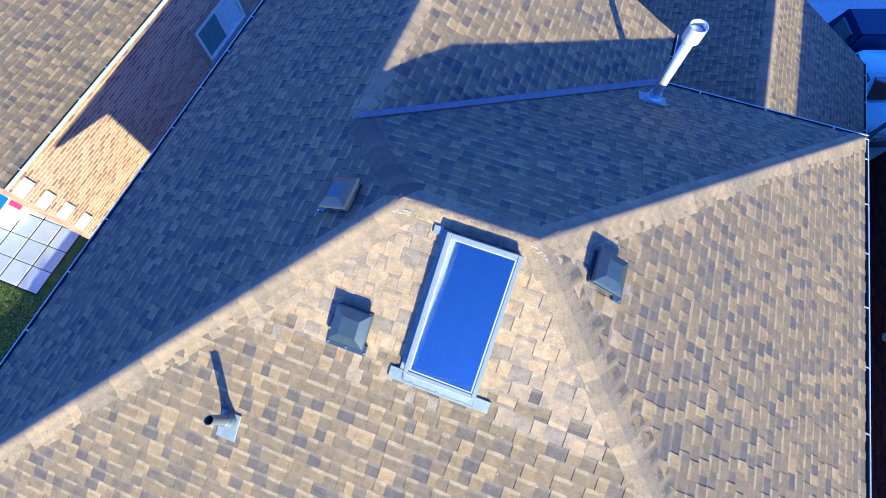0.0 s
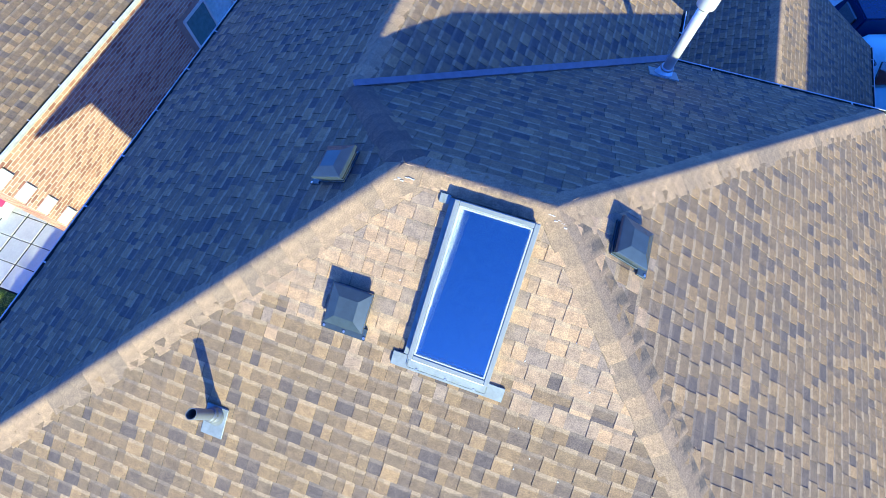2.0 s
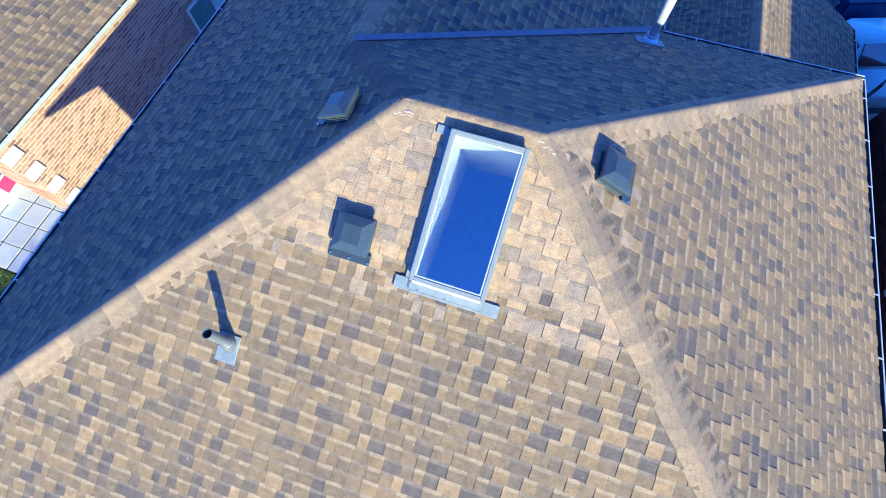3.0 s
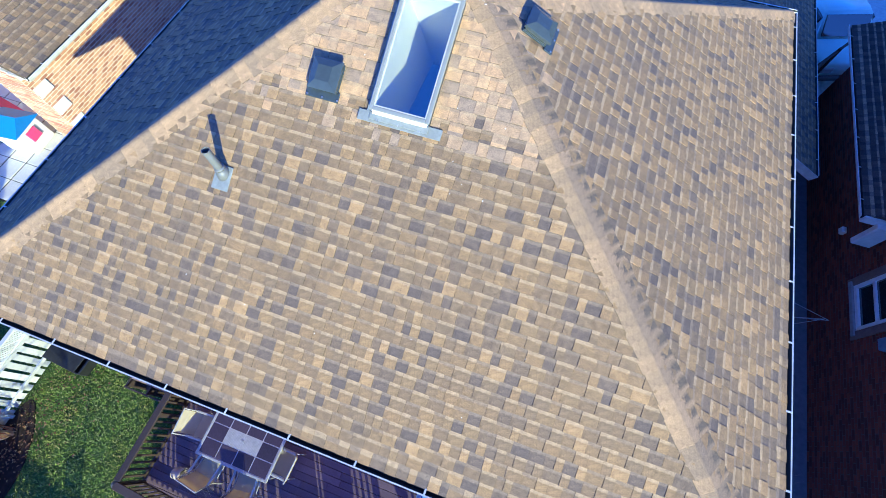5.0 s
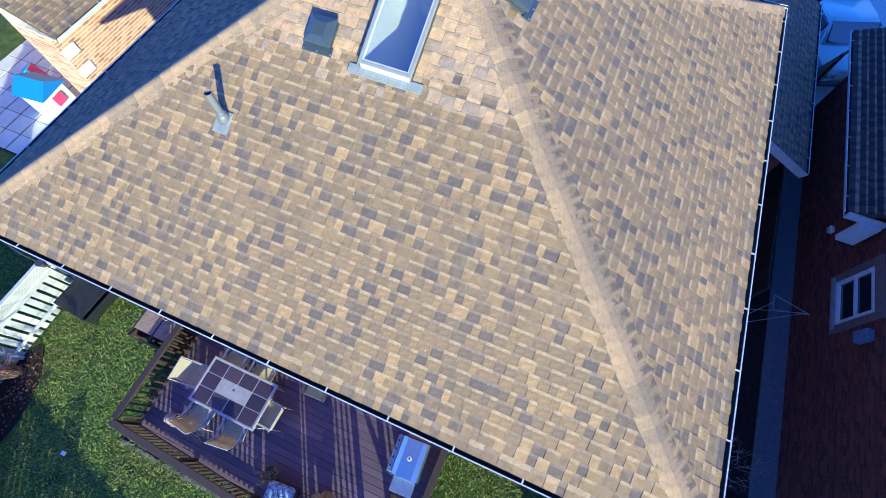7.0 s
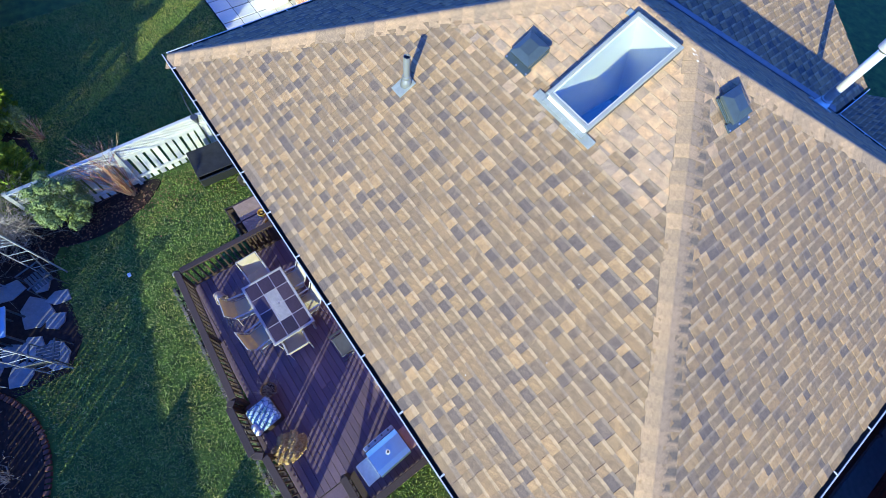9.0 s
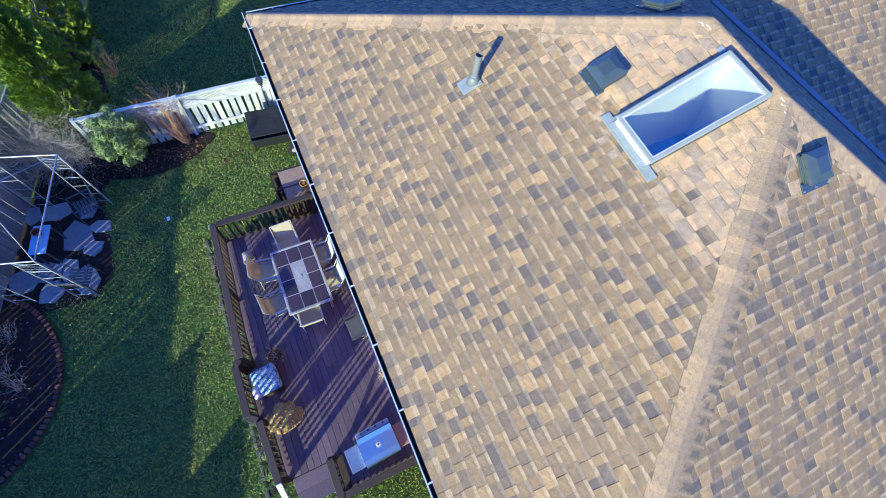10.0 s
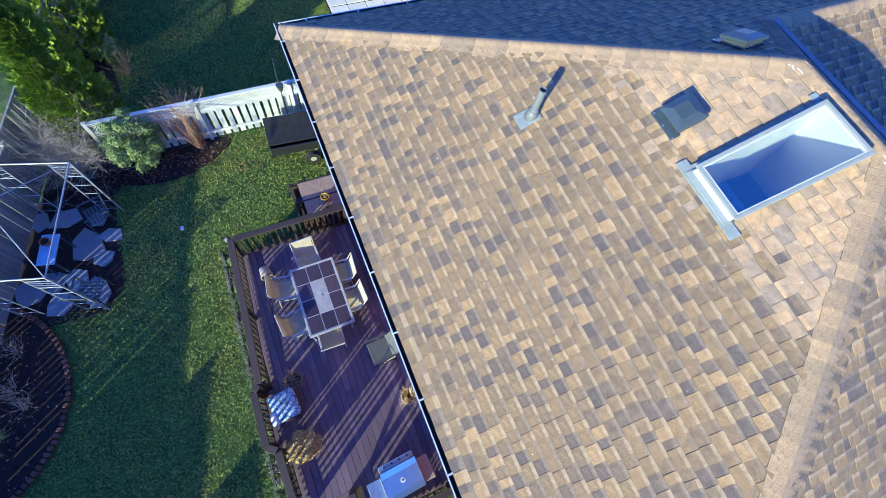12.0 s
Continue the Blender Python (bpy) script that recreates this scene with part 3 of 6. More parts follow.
# ---- the neighbouring houses ----
west = thing("neighbour_house", "brick house with a brown shingled roof", "house")
WX, WEZ, WY = -3.75, ZE - 1.0, 4.2
brick_wall(west, "wall", (WX, 24, 0), (0, -1, 0), 24 - WY, WEZ - 0.1, BRICK_TAN, MORTAR, openings=[(24 - 11.95, 24 - 10.0, 1.75, 2.7)], near=(15.0, 19.9, 2.2, 3.4))
brick_wall(west, "wall", (WX - 0.01, WY, 0), (-1, 0, 0), 1.0, WEZ - 0.1, BRICK_TAN, MORTAR, seed=4)
brick_wall(west, "wall", (WX - 1.02, WY + 0.01, 0), (0, 1, 0), 3.3, WEZ + 0.3, BRICK_TAN, MORTAR, seed=6)
brick_wall(west, "wall", (WX - 1.03, WY + 3.2, 0), (-1, 0, 0), 8, WEZ - 0.1, BRICK_TAN, MORTAR, seed=7)
slope(west, "roof_slope", (WX + 0.45, WY - 0.05, WEZ), (0, 1, 0), (-1, 0, PITCH), [[(0, 0), (20, 0), (20, 6.0), (0, 6.0)]], 41)
slope(west, "roof_slope", (WX + 0.45 - 2 * 6.0 / SL, WY + 19.6, WEZ), (0, -1, 0), (1, 0, PITCH), [[(0, 0), (20, 0), (20, 6.0), (0, 6.0)]], 42, course=0.3)
gutter(west, (WX + 0.45, WY - 0.05, WEZ), (WX + 0.45, WY + 19.6, WEZ), (1, 0, 0))
part("soffit", boxed((WX - 0.1, WY - 0.05, WEZ - 0.1), (WX + 0.44, WY + 19.6, WEZ - 0.06)), WHITE_PAINT, west)
part("frieze_board", boxed((WX - 0.05, WY, WEZ - 0.28), (WX + 0.03, WY + 19.6, WEZ - 0.1)), WHITE_PAINT, west, "white board under the eave")
for i in range(7):
    z = 0.30 + i * 0.53
    part("quoin", boxed((WX - 0.05, WY + 0.02, z), (WX + 0.03, WY + 0.40, z + 0.26), 0.01), WHITE_PAINT, west, "white corner block")


def window(parent, origin, along, width, height, panes=2, sash=False):
    """A window set in an opening: frame, panes and sill. The outer face is on the left of along."""
    o, al = Vector(origin), Vector(along).normalized()
    out = Vector((0, 0, 1)).cross(al)
    m = Matrix((( al.x, out.x, 0, o.x), (al.y, out.y, 0, o.y), (0, 0, 1, o.z), (0, 0, 0, 1)))
    w = part("window", boxed((0.01, -0.045, 0.01), (width - 0.01, -0.03, height - 0.01), 0, m), PANE, parent, "dark glass panes in a pale frame")
    bm = bmesh.new()
    for lo, hi in (((0, -0.08, 0), (0.08, 0.02, height)), ((width - 0.08, -0.08, 0), (width, 0.02, height)), ((0.08, -0.08, 0), (width - 0.08, 0.02, 0.08)), ((0.08, -0.08, height - 0.08), (width - 0.08, 0.02, height))):
        box(bm, lo, hi, 0.006, m)
    for i in range(1, panes):
        if sash:
            box(bm, (0.06, -0.09, height * i / panes - 0.03), (width - 0.06, 0.012, height * i / panes + 0.03), 0.004, m)
        else:
            box(bm, (width * i / panes - 0.025, -0.09, 0.06), (width * i / panes + 0.025, 0.012, height - 0.06), 0.004, m)
    part("window_frame", bm, WHITE_PAINT, w)
    part("window_sill", boxed((-0.12, -0.1, -0.1), (width + 0.12, 0.06, -0.005), 0.008, m), CONCRETE, w)
    return w


ww = window(west, (WX, 11.95, 1.75), (0, -1, 0), 1.95, 0.95)
part("blind", boxed((WX - 0.028, 11.01, 1.84), (WX - 0.022, 11.86, 2.61)), plain("pale_blind", (0.74, 0.82, 0.80), 0.25), ww, "pale blind behind the pane")
part("blind", boxed((WX - 0.028, 10.09, 1.84), (WX - 0.022, 10.94, 2.61)), plain("grey_green_blind", (0.20, 0.29, 0.29), 0.25), ww, "grey-green blind behind the pane")
bm = bmesh.new()
for lo, hi in (((WX - 0.02, 9.8, 1.62), (WX + 0.012, 9.99, 2.82)), ((WX - 0.02, 11.96, 1.62), (WX + 0.012, 12.15, 2.82)), ((WX - 0.02, 9.99, 2.71), (WX + 0.012, 11.96, 2.82))):
    box(bm, lo, hi, 0.005)
part("window_surround", bm, plain("tan_surround", (0.42, 0.28, 0.22), 0.9, relief=0.4), west, "tan brick surround")

east = thing("neighbour_house", "dark red brick house across the side passage", "house")
EX = 15.0
brick_wall(east, "wall", (EX, -8, 0), (0, 1, 0), 21.8, 4.88, BRICK_RED, plain("dark_mortar", (0.14, 0.095, 0.08), 0.95), openings=[(13.65, 14.75, 1.45, 2.45)], near=(11.0, 15.5, 0.9, 3.0), seed=5)
window(east, (EX, 5.65, 1.45), (0, 1, 0), 1.1, 1.0, 2, True)
bm = bmesh.new()
for lo, hi in (((EX - 0.03, 5.45, 1.3), (EX + 0.02, 5.64, 2.6)), ((EX - 0.03, 6.76, 1.3), (EX + 0.02, 6.95, 2.6)), ((EX - 0.035, 5.45, 2.46), (EX + 0.02, 6.95, 2.68))):
    box(bm, lo, hi, 0.01)
part("window_surround", bm, plain("brown_brick_trim", (0.22, 0.15, 0.12), 0.9, relief=0.4), east, "brown brick surround")
slope(east, "roof_slope", (EX - 0.45, 13.9, 4.7), (0, -1, 0), (1, 0, PITCH), [[(0, 0), (21.9, 0), (21.9, 5.0), (0, 5.0)]], 43, course=0.2, material=SHINGLE_DARK)
slope(east, "roof_slope", (EX - 0.75, 13.9, 2.75), (0, -1, 0), (1, 0, 0.45), [[(0, 0), (6.25, 0), (6.25, 0.9), (0, 0.9)]], 44, material=SHINGLE_DARK, label="low brown shingle porch roof")
gutter(east, (EX - 0.75, 7.65, 2.75), (EX - 0.75, 13.9, 2.75), (-1, 0, 0))
part("wall", boxed((EX + 0.01, 13.55, 0), (24, 13.75, 4.6)), plain("end_wall", (0.16, 0.05, 0.04), 0.9, relief=0.4), east)
part("gable_board", boxed((EX - 0.78, 7.6, 2.6), (EX, 7.65, 2.78)), WHITE_PAINT, east)
part("downspout", boxed((EX - 0.5, 7.45, 2.0), (EX - 0.1, 7.6, 2.72), 0.02), WHITE_PAINT, east)
part("flood_light", boxed((EX - 0.12, 8.25, 1.2), (EX - 0.01, 8.43, 1.35), 0.02), WHITE_PAINT, east)
part("meter_box", boxed((EX - 0.16, 5.0, 2.1), (EX - 0.01, 5.25, 2.45), 0.02), plain("blue_grey_box", (0.18, 0.25, 0.33), 0.5), east)

# ---- garage details ----
part("rake_board", bar(bmesh.new(), (10.9, 8.98, GZ - PITCH * 0.7 - 0.1), (13.7, 8.98, GZ - PITCH * 3.5 - 0.1), 0.03, 0.2), plain("cream_board", (0.62, 0.58, 0.52), 0.6), garage, "cream painted rake board")
part("wall", boxed((10.62, 9.3, 0), (13.2, 15.4, GZ - PITCH * 3.0 - 0.1)), plain("garage_brick", (0.18, 0.08, 0.06), 0.9, relief=0.4), garage)
gutter(garage, (13.65, 9.0, GZ - PITCH * 3.45), (13.65, 15.75, GZ - PITCH * 3.45), (1, 0, 0))
gx, gz = GX, GZ
caps(garage, (gx, 15.75, gz), (gx, 9.9, gz), (1, 0, 0), (-1, 0, 0), seed=33)

# ---- paved ground ----
part_of = lambda name, lo, hi, m, label: tagged(part(name, boxed(lo, hi, 0.01), m), label, name.split("_")[0], kind="structure")
# path concrete darkened: the shade of the passage put into its colour
part_of("pavement_side", (14.45, -6, -0.05), (EX - 0.01, 13, 0.03), plain("shaded_concrete", (0.17, 0.175, 0.18), 0.9, relief=0.2), "narrow concrete path beside the brick house")
part_of("ground_passage", (XE - 0.4, -2.6, -0.05), (14.44, 13.88, 0.012), MULCH, "bare dark earth in the side passage")
part_of("driveway", (9.5, 13.9, -0.05), (30, 70, 0.025), plain("pale_concrete", (0.55, 0.56, 0.55), 0.9, relief=0.2), "pale concrete driveway")
patio = tagged(part("pavement_patio", boxed((-11.5, 2.38, -0.05), (-5.62, WY + 3.1, 0.01)), MULCH), "pale square paving slabs beside the brick house", "paving", kind="structure")
for i in range(9):
    for j in range(7):
        x, y = -11.44 + i * 0.65, 2.42 + j * 0.64
        o = part("paver", boxed((0, 0, 0), (0.6, 0.62, 0.03), 0.008), PAVER, patio)
        o.location = (x, y, 0.008 + 0.002 * ((i * 3 + j) % 3))

# ---- on the roof ----
def on_slope(p0, ud, vd):
    ud, vd = Vector(ud).normalized(), Vector(vd).normalized()
    nn = ud.cross(vd)
    return Matrix(((ud.x, vd.x, nn.x, p0[0]), (ud.y, vd.y, nn.y, p0[1]), (ud.z, vd.z, nn.z, p0[2]), (0, 0, 0, 1)))


S_M = on_slope((0, 0, ZE), (1, 0, 0), (0, 1, PITCH))
E_M = on_slope((XE, 0, ZE), (0, 1, 0), (-1, 0, PITCH))
W_M = on_slope((0, YW, ZE), (0, -1, 0), (1, 0, PITCH))

skylight = thing("skylight", "fixed glass skylight in a grey metal frame on the roof", "skylight", S_M)
U0, U1, V0, V1 = 5.355, 6.07, 3.88, 5.276


def ring(bm, a, b, c, d, w, lo, hi, bevel=0.004):
    box(bm, (a, c, lo), (a + w, d, hi), bevel)
    box(bm, (b - w, c, lo), (b, d, hi), bevel)
    box(bm, (a + w, c, lo), (b - w, c + w, hi), bevel)
    box(bm, (a + w, d - w, lo), (b - w, d, hi), bevel)
    return bm


part("curb", ring(bmesh.new(), U0 + 0.012, U1 - 0.012, V0 + 0.012, V1 - 0.012, 0.03, -0.02, 0.09), DARK_METAL, skylight)
part("frame", ring(bmesh.new(), U0, U1, V0, V1, 0.045, 0.085, 0.125, 0.006), FRAME_GREY, skylight, "pale grey metal frame")
part("glazing_bead", ring(bmesh.new(), U0 + 0.046, U1 - 0.046, V0 + 0.046, V1 - 0.046, 0.016, 0.09, 0.118, 0.003), plain("pale_bead", (0.50, 0.52, 0.52), 0.4), skylight)
pane = part("glass", boxed((U0 + 0.05, V0 + 0.05, 0.100), (U1 - 0.05, V1 - 0.05, 0.106)), GLASS, skylight, "clear glass reflecting the sky")
pane.visible_shadow = False
bm = bmesh.new()
box(bm, (U0 - 0.14, V0 - 0.125, 0.012), (U1 + 0.15, V0 - 0.002, 0.032), 0.003)
box(bm, (U0 + 0.0, V0 - 0.10, 0.032), (U1, V0 - 0.004, 0.05), 0.012)
part("apron_flashing", bm, LEAD, skylight, "grey metal apron flashing")
for lo, hi in (((U0 - 0.05, V0, 0.014), (U0 + 0.012, V1, 0.030)), ((U0 - 0.14, V1 - 0.06, 0.018), (U0 - 0.05, V1 + 0.02, 0.034))):
    part("side_flashing", boxed(lo, hi, 0.002), LEAD, skylight)
for u in (U0 + 0.1, U0 + 0.36, U1 - 0.1):
    part("screw", tube(bmesh.new(), (u, V0 - 0.09, 0.045), (u, V0 - 0.09, 0.056), 0.008, n=8), STEEL, skylight)
# the shaft below slants to the ceiling, its foot fitted to the camera's view
inv = S_M.inverted()
sz = ZE + 0.75
tops = [Vector((x, y, ZE + PITCH * y + 0.10)) for x, y in ((5.41, 3.43), (6.015, 3.43), (6.015, 4.62), (5.41, 4.62))]
lows = [Vector((x, y, sz)) for x, y in ((5.34, 3.46), (6.10, 3.46), (6.10, 5.45), (5.34, 5.45))]
mid = sum(tops + lows, Vector()) / 8
bm = bmesh.new()
loops_ = [[bm.verts.new(inv @ v) for v in ring_] for ring_ in (tops, lows, [v + (v - mid) * Vector((0.08, 0.05, 0)) for v in lows], [v + (v - mid) * Vector((0.06, 0.03, 0)) for v in tops])]
for a_, b_ in zip(loops_, loops_[1:] + loops_[:1]):
    for i in range(4):
        bm.faces.new([a_[i], a_[(i + 1) % 4], b_[(i + 1) % 4], b_[i]])
bmesh.ops.recalc_face_normals(bm, faces=bm.faces)
part("shaft", bm, WHITE_WALL, skylight, "white plastered light shaft")
ceil_bm = bmesh.new()
for lo, hi in (((2.2, 1.6, sz - 0.05), (5.31, 7.6, sz - 0.01)), ((6.13, 1.6, sz - 0.05), (8.8, 7.6, sz - 0.01)), ((5.31, 1.6, sz - 0.05), (6.13, 3.43, sz - 0.01)), ((5.31, 5.49, sz - 0.05), (6.13, 7.6, sz - 0.01))):
    box(ceil_bm, lo, hi)
tagged(part("ceiling", ceil_bm, WHITE_WALL), "white ceiling round the light shaft", "ceiling", kind="structure")
# floor tone raised and blued to bounce light up the shaft
tagged(part("floor", boxed((0.7, 0.7, 2.6), (10.3, 9.0, 2.7)), plain("room_floor", (0.46, 0.50, 0.54), 0.7)), "blue-grey floor of the room under the skylight", "floor", kind="structure")


def roof_vent(m):
    """A square roof vent: flange, throat with louvres, and a hipped lid."""
    v = thing("roof_vent", "square grey metal roof vent with a hipped lid", "roof vent", m, "roof vents")
    bm = bmesh.new()
    box(bm, (-0.17, -0.15, 0.010), (0.17, 0.17, 0.031), 0.003)
    box(bm, (-0.215, -0.26, 0.010), (0.20, -0.15, 0.031), 0.003)
    part("flange", bm, VENT_GREY, v)
    part("throat", boxed((-0.145, -0.145, 0.015), (0.145, 0.145, 0.11)), DARK_METAL, v, "dark louvred throat")
    for i in range(3):
        part("louvre", ring(bmesh.new(), -0.155, 0.155, -0.155, 0.155, 0.012, 0.03 + i * 0.027, 0.042 + i * 0.027, 0), VENT_GREY, v)
    bm = bmesh.new()
    a, b, c = 0.180, 0.172, 0.088
    rings_ = []
    for h, e in ((0.080, a), (0.108, a), (0.114, b), (0.152, c)):
        rings_.append([bm.verts.new((x * e, y * e, h)) for x, y in ((-1, -1), (1, -1), (1, 1), (-1, 1))])
    for r0, r1 in zip(rings_, rings_[1:]):
        for i in range(4):
            bm.faces.new([r0[i], r0[(i + 1) % 4], r1[(i + 1) % 4], r1[i]])
    bm.faces.new(rings_[-1])
    bm.faces.new(rings_[0][::-1])
    part("lid", bm, VENT_GREY, v, "smooth grey hipped lid")
    for x in (-0.19, 0.0, 0.19):
        part("screw", tube(bmesh.new(), (x, -0.235, 0.028), (x, -0.235, 0.038), 0.012, n=8), STEEL, v)
    return v


vent = roof_vent(S_M @ pose(4.74, 4.12, 0))
copy_thing(vent, E_M @ pose(4.90, (XE - 6.87) * SL + 0.02, 0))
copy_thing(vent, W_M @ pose(YW - 4.80, 4.20 * SL - 0.02, 0))

pipe = thing("vent_pipe", "grey plumbing vent pipe with a metal flashing", "vent pipe", Matrix.Translation((3.775, 2.40, ZE + PITCH * 2.40)))
tilt = Matrix.Rotation(math.atan(PITCH), 4, "X")
part("flashing", boxed((-0.11, -0.20, 0.010), (0.11, 0.10, 0.026), 0.003, tilt), LEAD, pipe, "flat metal flashing")
bm = tube(bmesh.new(), (0, 0.0, -0.02), (0, 0.0, 0.13), 0.095, 0.062, 24)
part("collar", bm, PIPE_GREY, pipe, smooth=True)
part("collar_band", tube(bmesh.new(), (0, 0, 0.115), (0, 0, 0.15), 0.066, 0.06, 24), PIPE_GREY, pipe, smooth=True)


def hollow(bm, z0, z1, r, wall, n=24):
    rows = [[bm.verts.new((q * math.cos(2 * math.pi * i / n), q * math.sin(2 * math.pi * i / n), z)) for i in range(n)] for q, z in ((r, z0), (r, z1), (r - wall, z1), (r - wall, z1 - 0.25 * (z1 - z0) - 0.1))]
    for a, b in zip(rows, rows[1:]):
        for i in range(n):
            bm.faces.new([a[i], a[(i + 1) % n], b[(i + 1) % n], b[i]])
    return bm


part("pipe", hollow(bmesh.new(), 0.0, 0.46, 0.048, 0.006), PIPE_GREY, pipe, "open grey pipe end")
# added black disc stands in for the shade down the pipe
part("pipe_shade_disc", tube(bmesh.new(), (0, 0, 0.30), (0, 0, 0.31), 0.041, n=20), BLACK, pipe)

flue = thing("flue_pipe", "tall galvanised steel flue pipe with a round cap", "flue", Matrix.Translation((7.40, 8.86, ZE + PITCH * (YN - 8.86))))
tilt_n = Matrix.Rotation(-math.atan(PITCH), 4, "X")
part("flashing", boxed((-0.22, -0.2, 0.010), (0.22, 0.2, 0.030), 0.003, tilt_n), LEAD, flue)
part("boot", tube(bmesh.new(), (0, 0, -0.05), (0, 0, 0.16), 0.16, 0.09, 28), plain("blue_steel_boot", (0.70, 0.80, 0.86), 0.35, 0.2), flue, "conical steel boot", smooth=True)
part("storm_collar", tube(bmesh.new(), (0, 0, 0.155), (0, 0, 0.175), 0.105, 0.08, 28), STEEL, flue, smooth=True)
part("pipe", tube(bmesh.new(), (0, 0, 0.15), (0, 0, 1.22), 0.075, n=28), FLUE_STEEL, flue, smooth=True)
part("seam", tube(bmesh.new(), (0, 0, 1.16), (0, 0, 1.19), 0.079, n=28), DARK_METAL, flue)
bm = hollow(bmesh.new(), 1.20, 1.42, 0.125, 0.01, 32)
part("cap", bm, FLUE_STEEL, flue, "round steel cap")
part("cap_base", tube(bmesh.new(), (0, 0, 1.19), (0, 0, 1.24), 0.08, 0.124, 32), STEEL, flue, smooth=True)
part("cap_disc", tube(bmesh.new(), (0, 0, 1.33), (0, 0, 1.345), 0.10, n=28), STEEL, flue)

# open metal valley between the wing and the main roof
va, vb = Vector((RX, RY, ZE + PITCH * RX)), Vector((XW, YN, ZE))
d = (vb - va).normalized()
n1 = Vector((PITCH, 0, 1)).normalized()
side = n1.cross(d).normalized()
if side.y < 0:
    side = -side
q = [va + n1 * 0.036, vb + n1 * 0.036, vb + side * 0.11 + n1 * 0.036, va + side * 0.07 + n1 * 0.036]
bm = bmesh.new()
vs = [bm.verts.new(v) for v in q] + [bm.verts.new(v - n1 * 0.03) for v in q]
for f in ((0, 1, 2, 3), (7, 6, 5, 4), (0, 4, 5, 1), (1, 5, 6, 2), (2, 6, 7, 3), (3, 7, 4, 0)):
    bm.faces.new([vs[i] for i in f])
bmesh.ops.recalc_face_normals(bm, faces=bm.faces)
part("valley_flashing", bm, BROWN_METAL, house, "dark folded metal valley")

# dabs of white sealant at the two ends of the ridge
for n_, (cx, cy, sl) in enumerate(((4.88, 4.70, -1), (6.20, 4.78, 1))):
    sealant = thing("sealant_dab", "smear of white sealant at the end of the ridge", "sealant", Matrix.Translation((cx, cy, ZE + PITCH * cy + 0.040)), "sealant dabs")
    for k in range(6):
        t_ = k / 5
        x_ = (t_ - 0.5) * 0.15
        y_ = sl * -0.05 * t_ + 0.012 * math.sin(k * 2.3)
        part("smear", boxed((x_ - 0.017, y_ - 0.002 - 0.002 * (k % 3), PITCH * y_ - 0.022), (x_ + 0.010, y_ + 0.003, PITCH * y_ - 0.014), 0.002), WHITE_PAINT, sealant)

# white flecks on the roof
srng = random.Random(12)
verts, faces = [], []
for k in range(64):
    if k < 50:
        u_, v_ = srng.gauss(6.1, 0.7), srng.gauss(4.3, 0.75)
    else:
        u_, v_ = srng.uniform(2.5, 9.5), srng.uniform(0.5, 3.5)
    if v_ > LR - 0.3 or (U0 - 0.2 < u_ < U1 + 0.2 and V0 - 0.2 < v_ < V1 + 0.1) or abs(u_ - 4.74) < 0.3 and abs(v_ - 4.12) < 0.35 or u_ > XE - v_ / SL - 0.35:
        continue
    r_ = srng.uniform(0.003, 0.006)
    b_ = len(verts)
    verts += [S_M @ Vector((u_ + x * r_, v_ + y * r_ * 1.3, z)) for z in (0.002, 0.0105) for x, y in ((-1, -0.7), (0.6, -1), (1, 0.5), (-0.4, 1))]
    faces += [[b_ + 4, b_ + 5, b_ + 6, b_ + 7]] + [[b_ + q, b_ + (q + 1) % 4, b_ + 4 + (q + 1) % 4, b_ + 4 + q] for q in range(4)]
tagged(mesh_ob("white_flecks", verts, faces, WHITE_PAINT), "small white bird droppings on the shingles", "droppings", kind="stuff")

# ---- the deck ----
deck = thing("deck", "dark stained timber deck with a baluster railing", "deck")
DX0, DX1, DY0, DY1 = 1.30, 8.0, -2.46, 0.42
rnd = random.Random(5)
part("framing", boxed((DX0 + 0.05, DY0 + 0.05, 0.02), (7.2, DY1, DECK - 0.045)), RAIL_WOOD, deck)
part("framing", boxed((7.2, -1.45, 0.02), (DX1 - 0.05, DY1, DECK - 0.045)), RAIL_WOOD, deck)
y, i = DY0, 0
while y < DY1 - 0.05:
    x1 = 7.25 if y < -1.45 else DX1
    seam = rnd.uniform(3.2, 5.4)
    for a, b in ((DX0, seam), (seam + 0.004, x1)):
        o = part("deck_board", boxed((-(b - a) / 2, 0, -0.036), ((b - a) / 2, 0.136, 0.0), 0.004), DECK_WOOD, deck)
        o.location = ((a + b) / 2, y, DECK + rnd.uniform(-0.001, 0.001))
    y += 0.144
for k in range(2):
    o = part("deck_board", boxed((-0.66, 0, -0.036), (0.66, 0.1, 0.0), 0.004), DECK_WOOD, deck)
    o.location = (5.36, DY0 - 0.105 * (k + 1), DECK - 0.001)
for k in range(2):
    part("step", boxed((7.26 + k * 0.3, -2.4, 0.02), (7.56 + k * 0.3, -1.5, DECK - 0.12 * (k + 1)), 0.006), DECK_WOOD, deck)


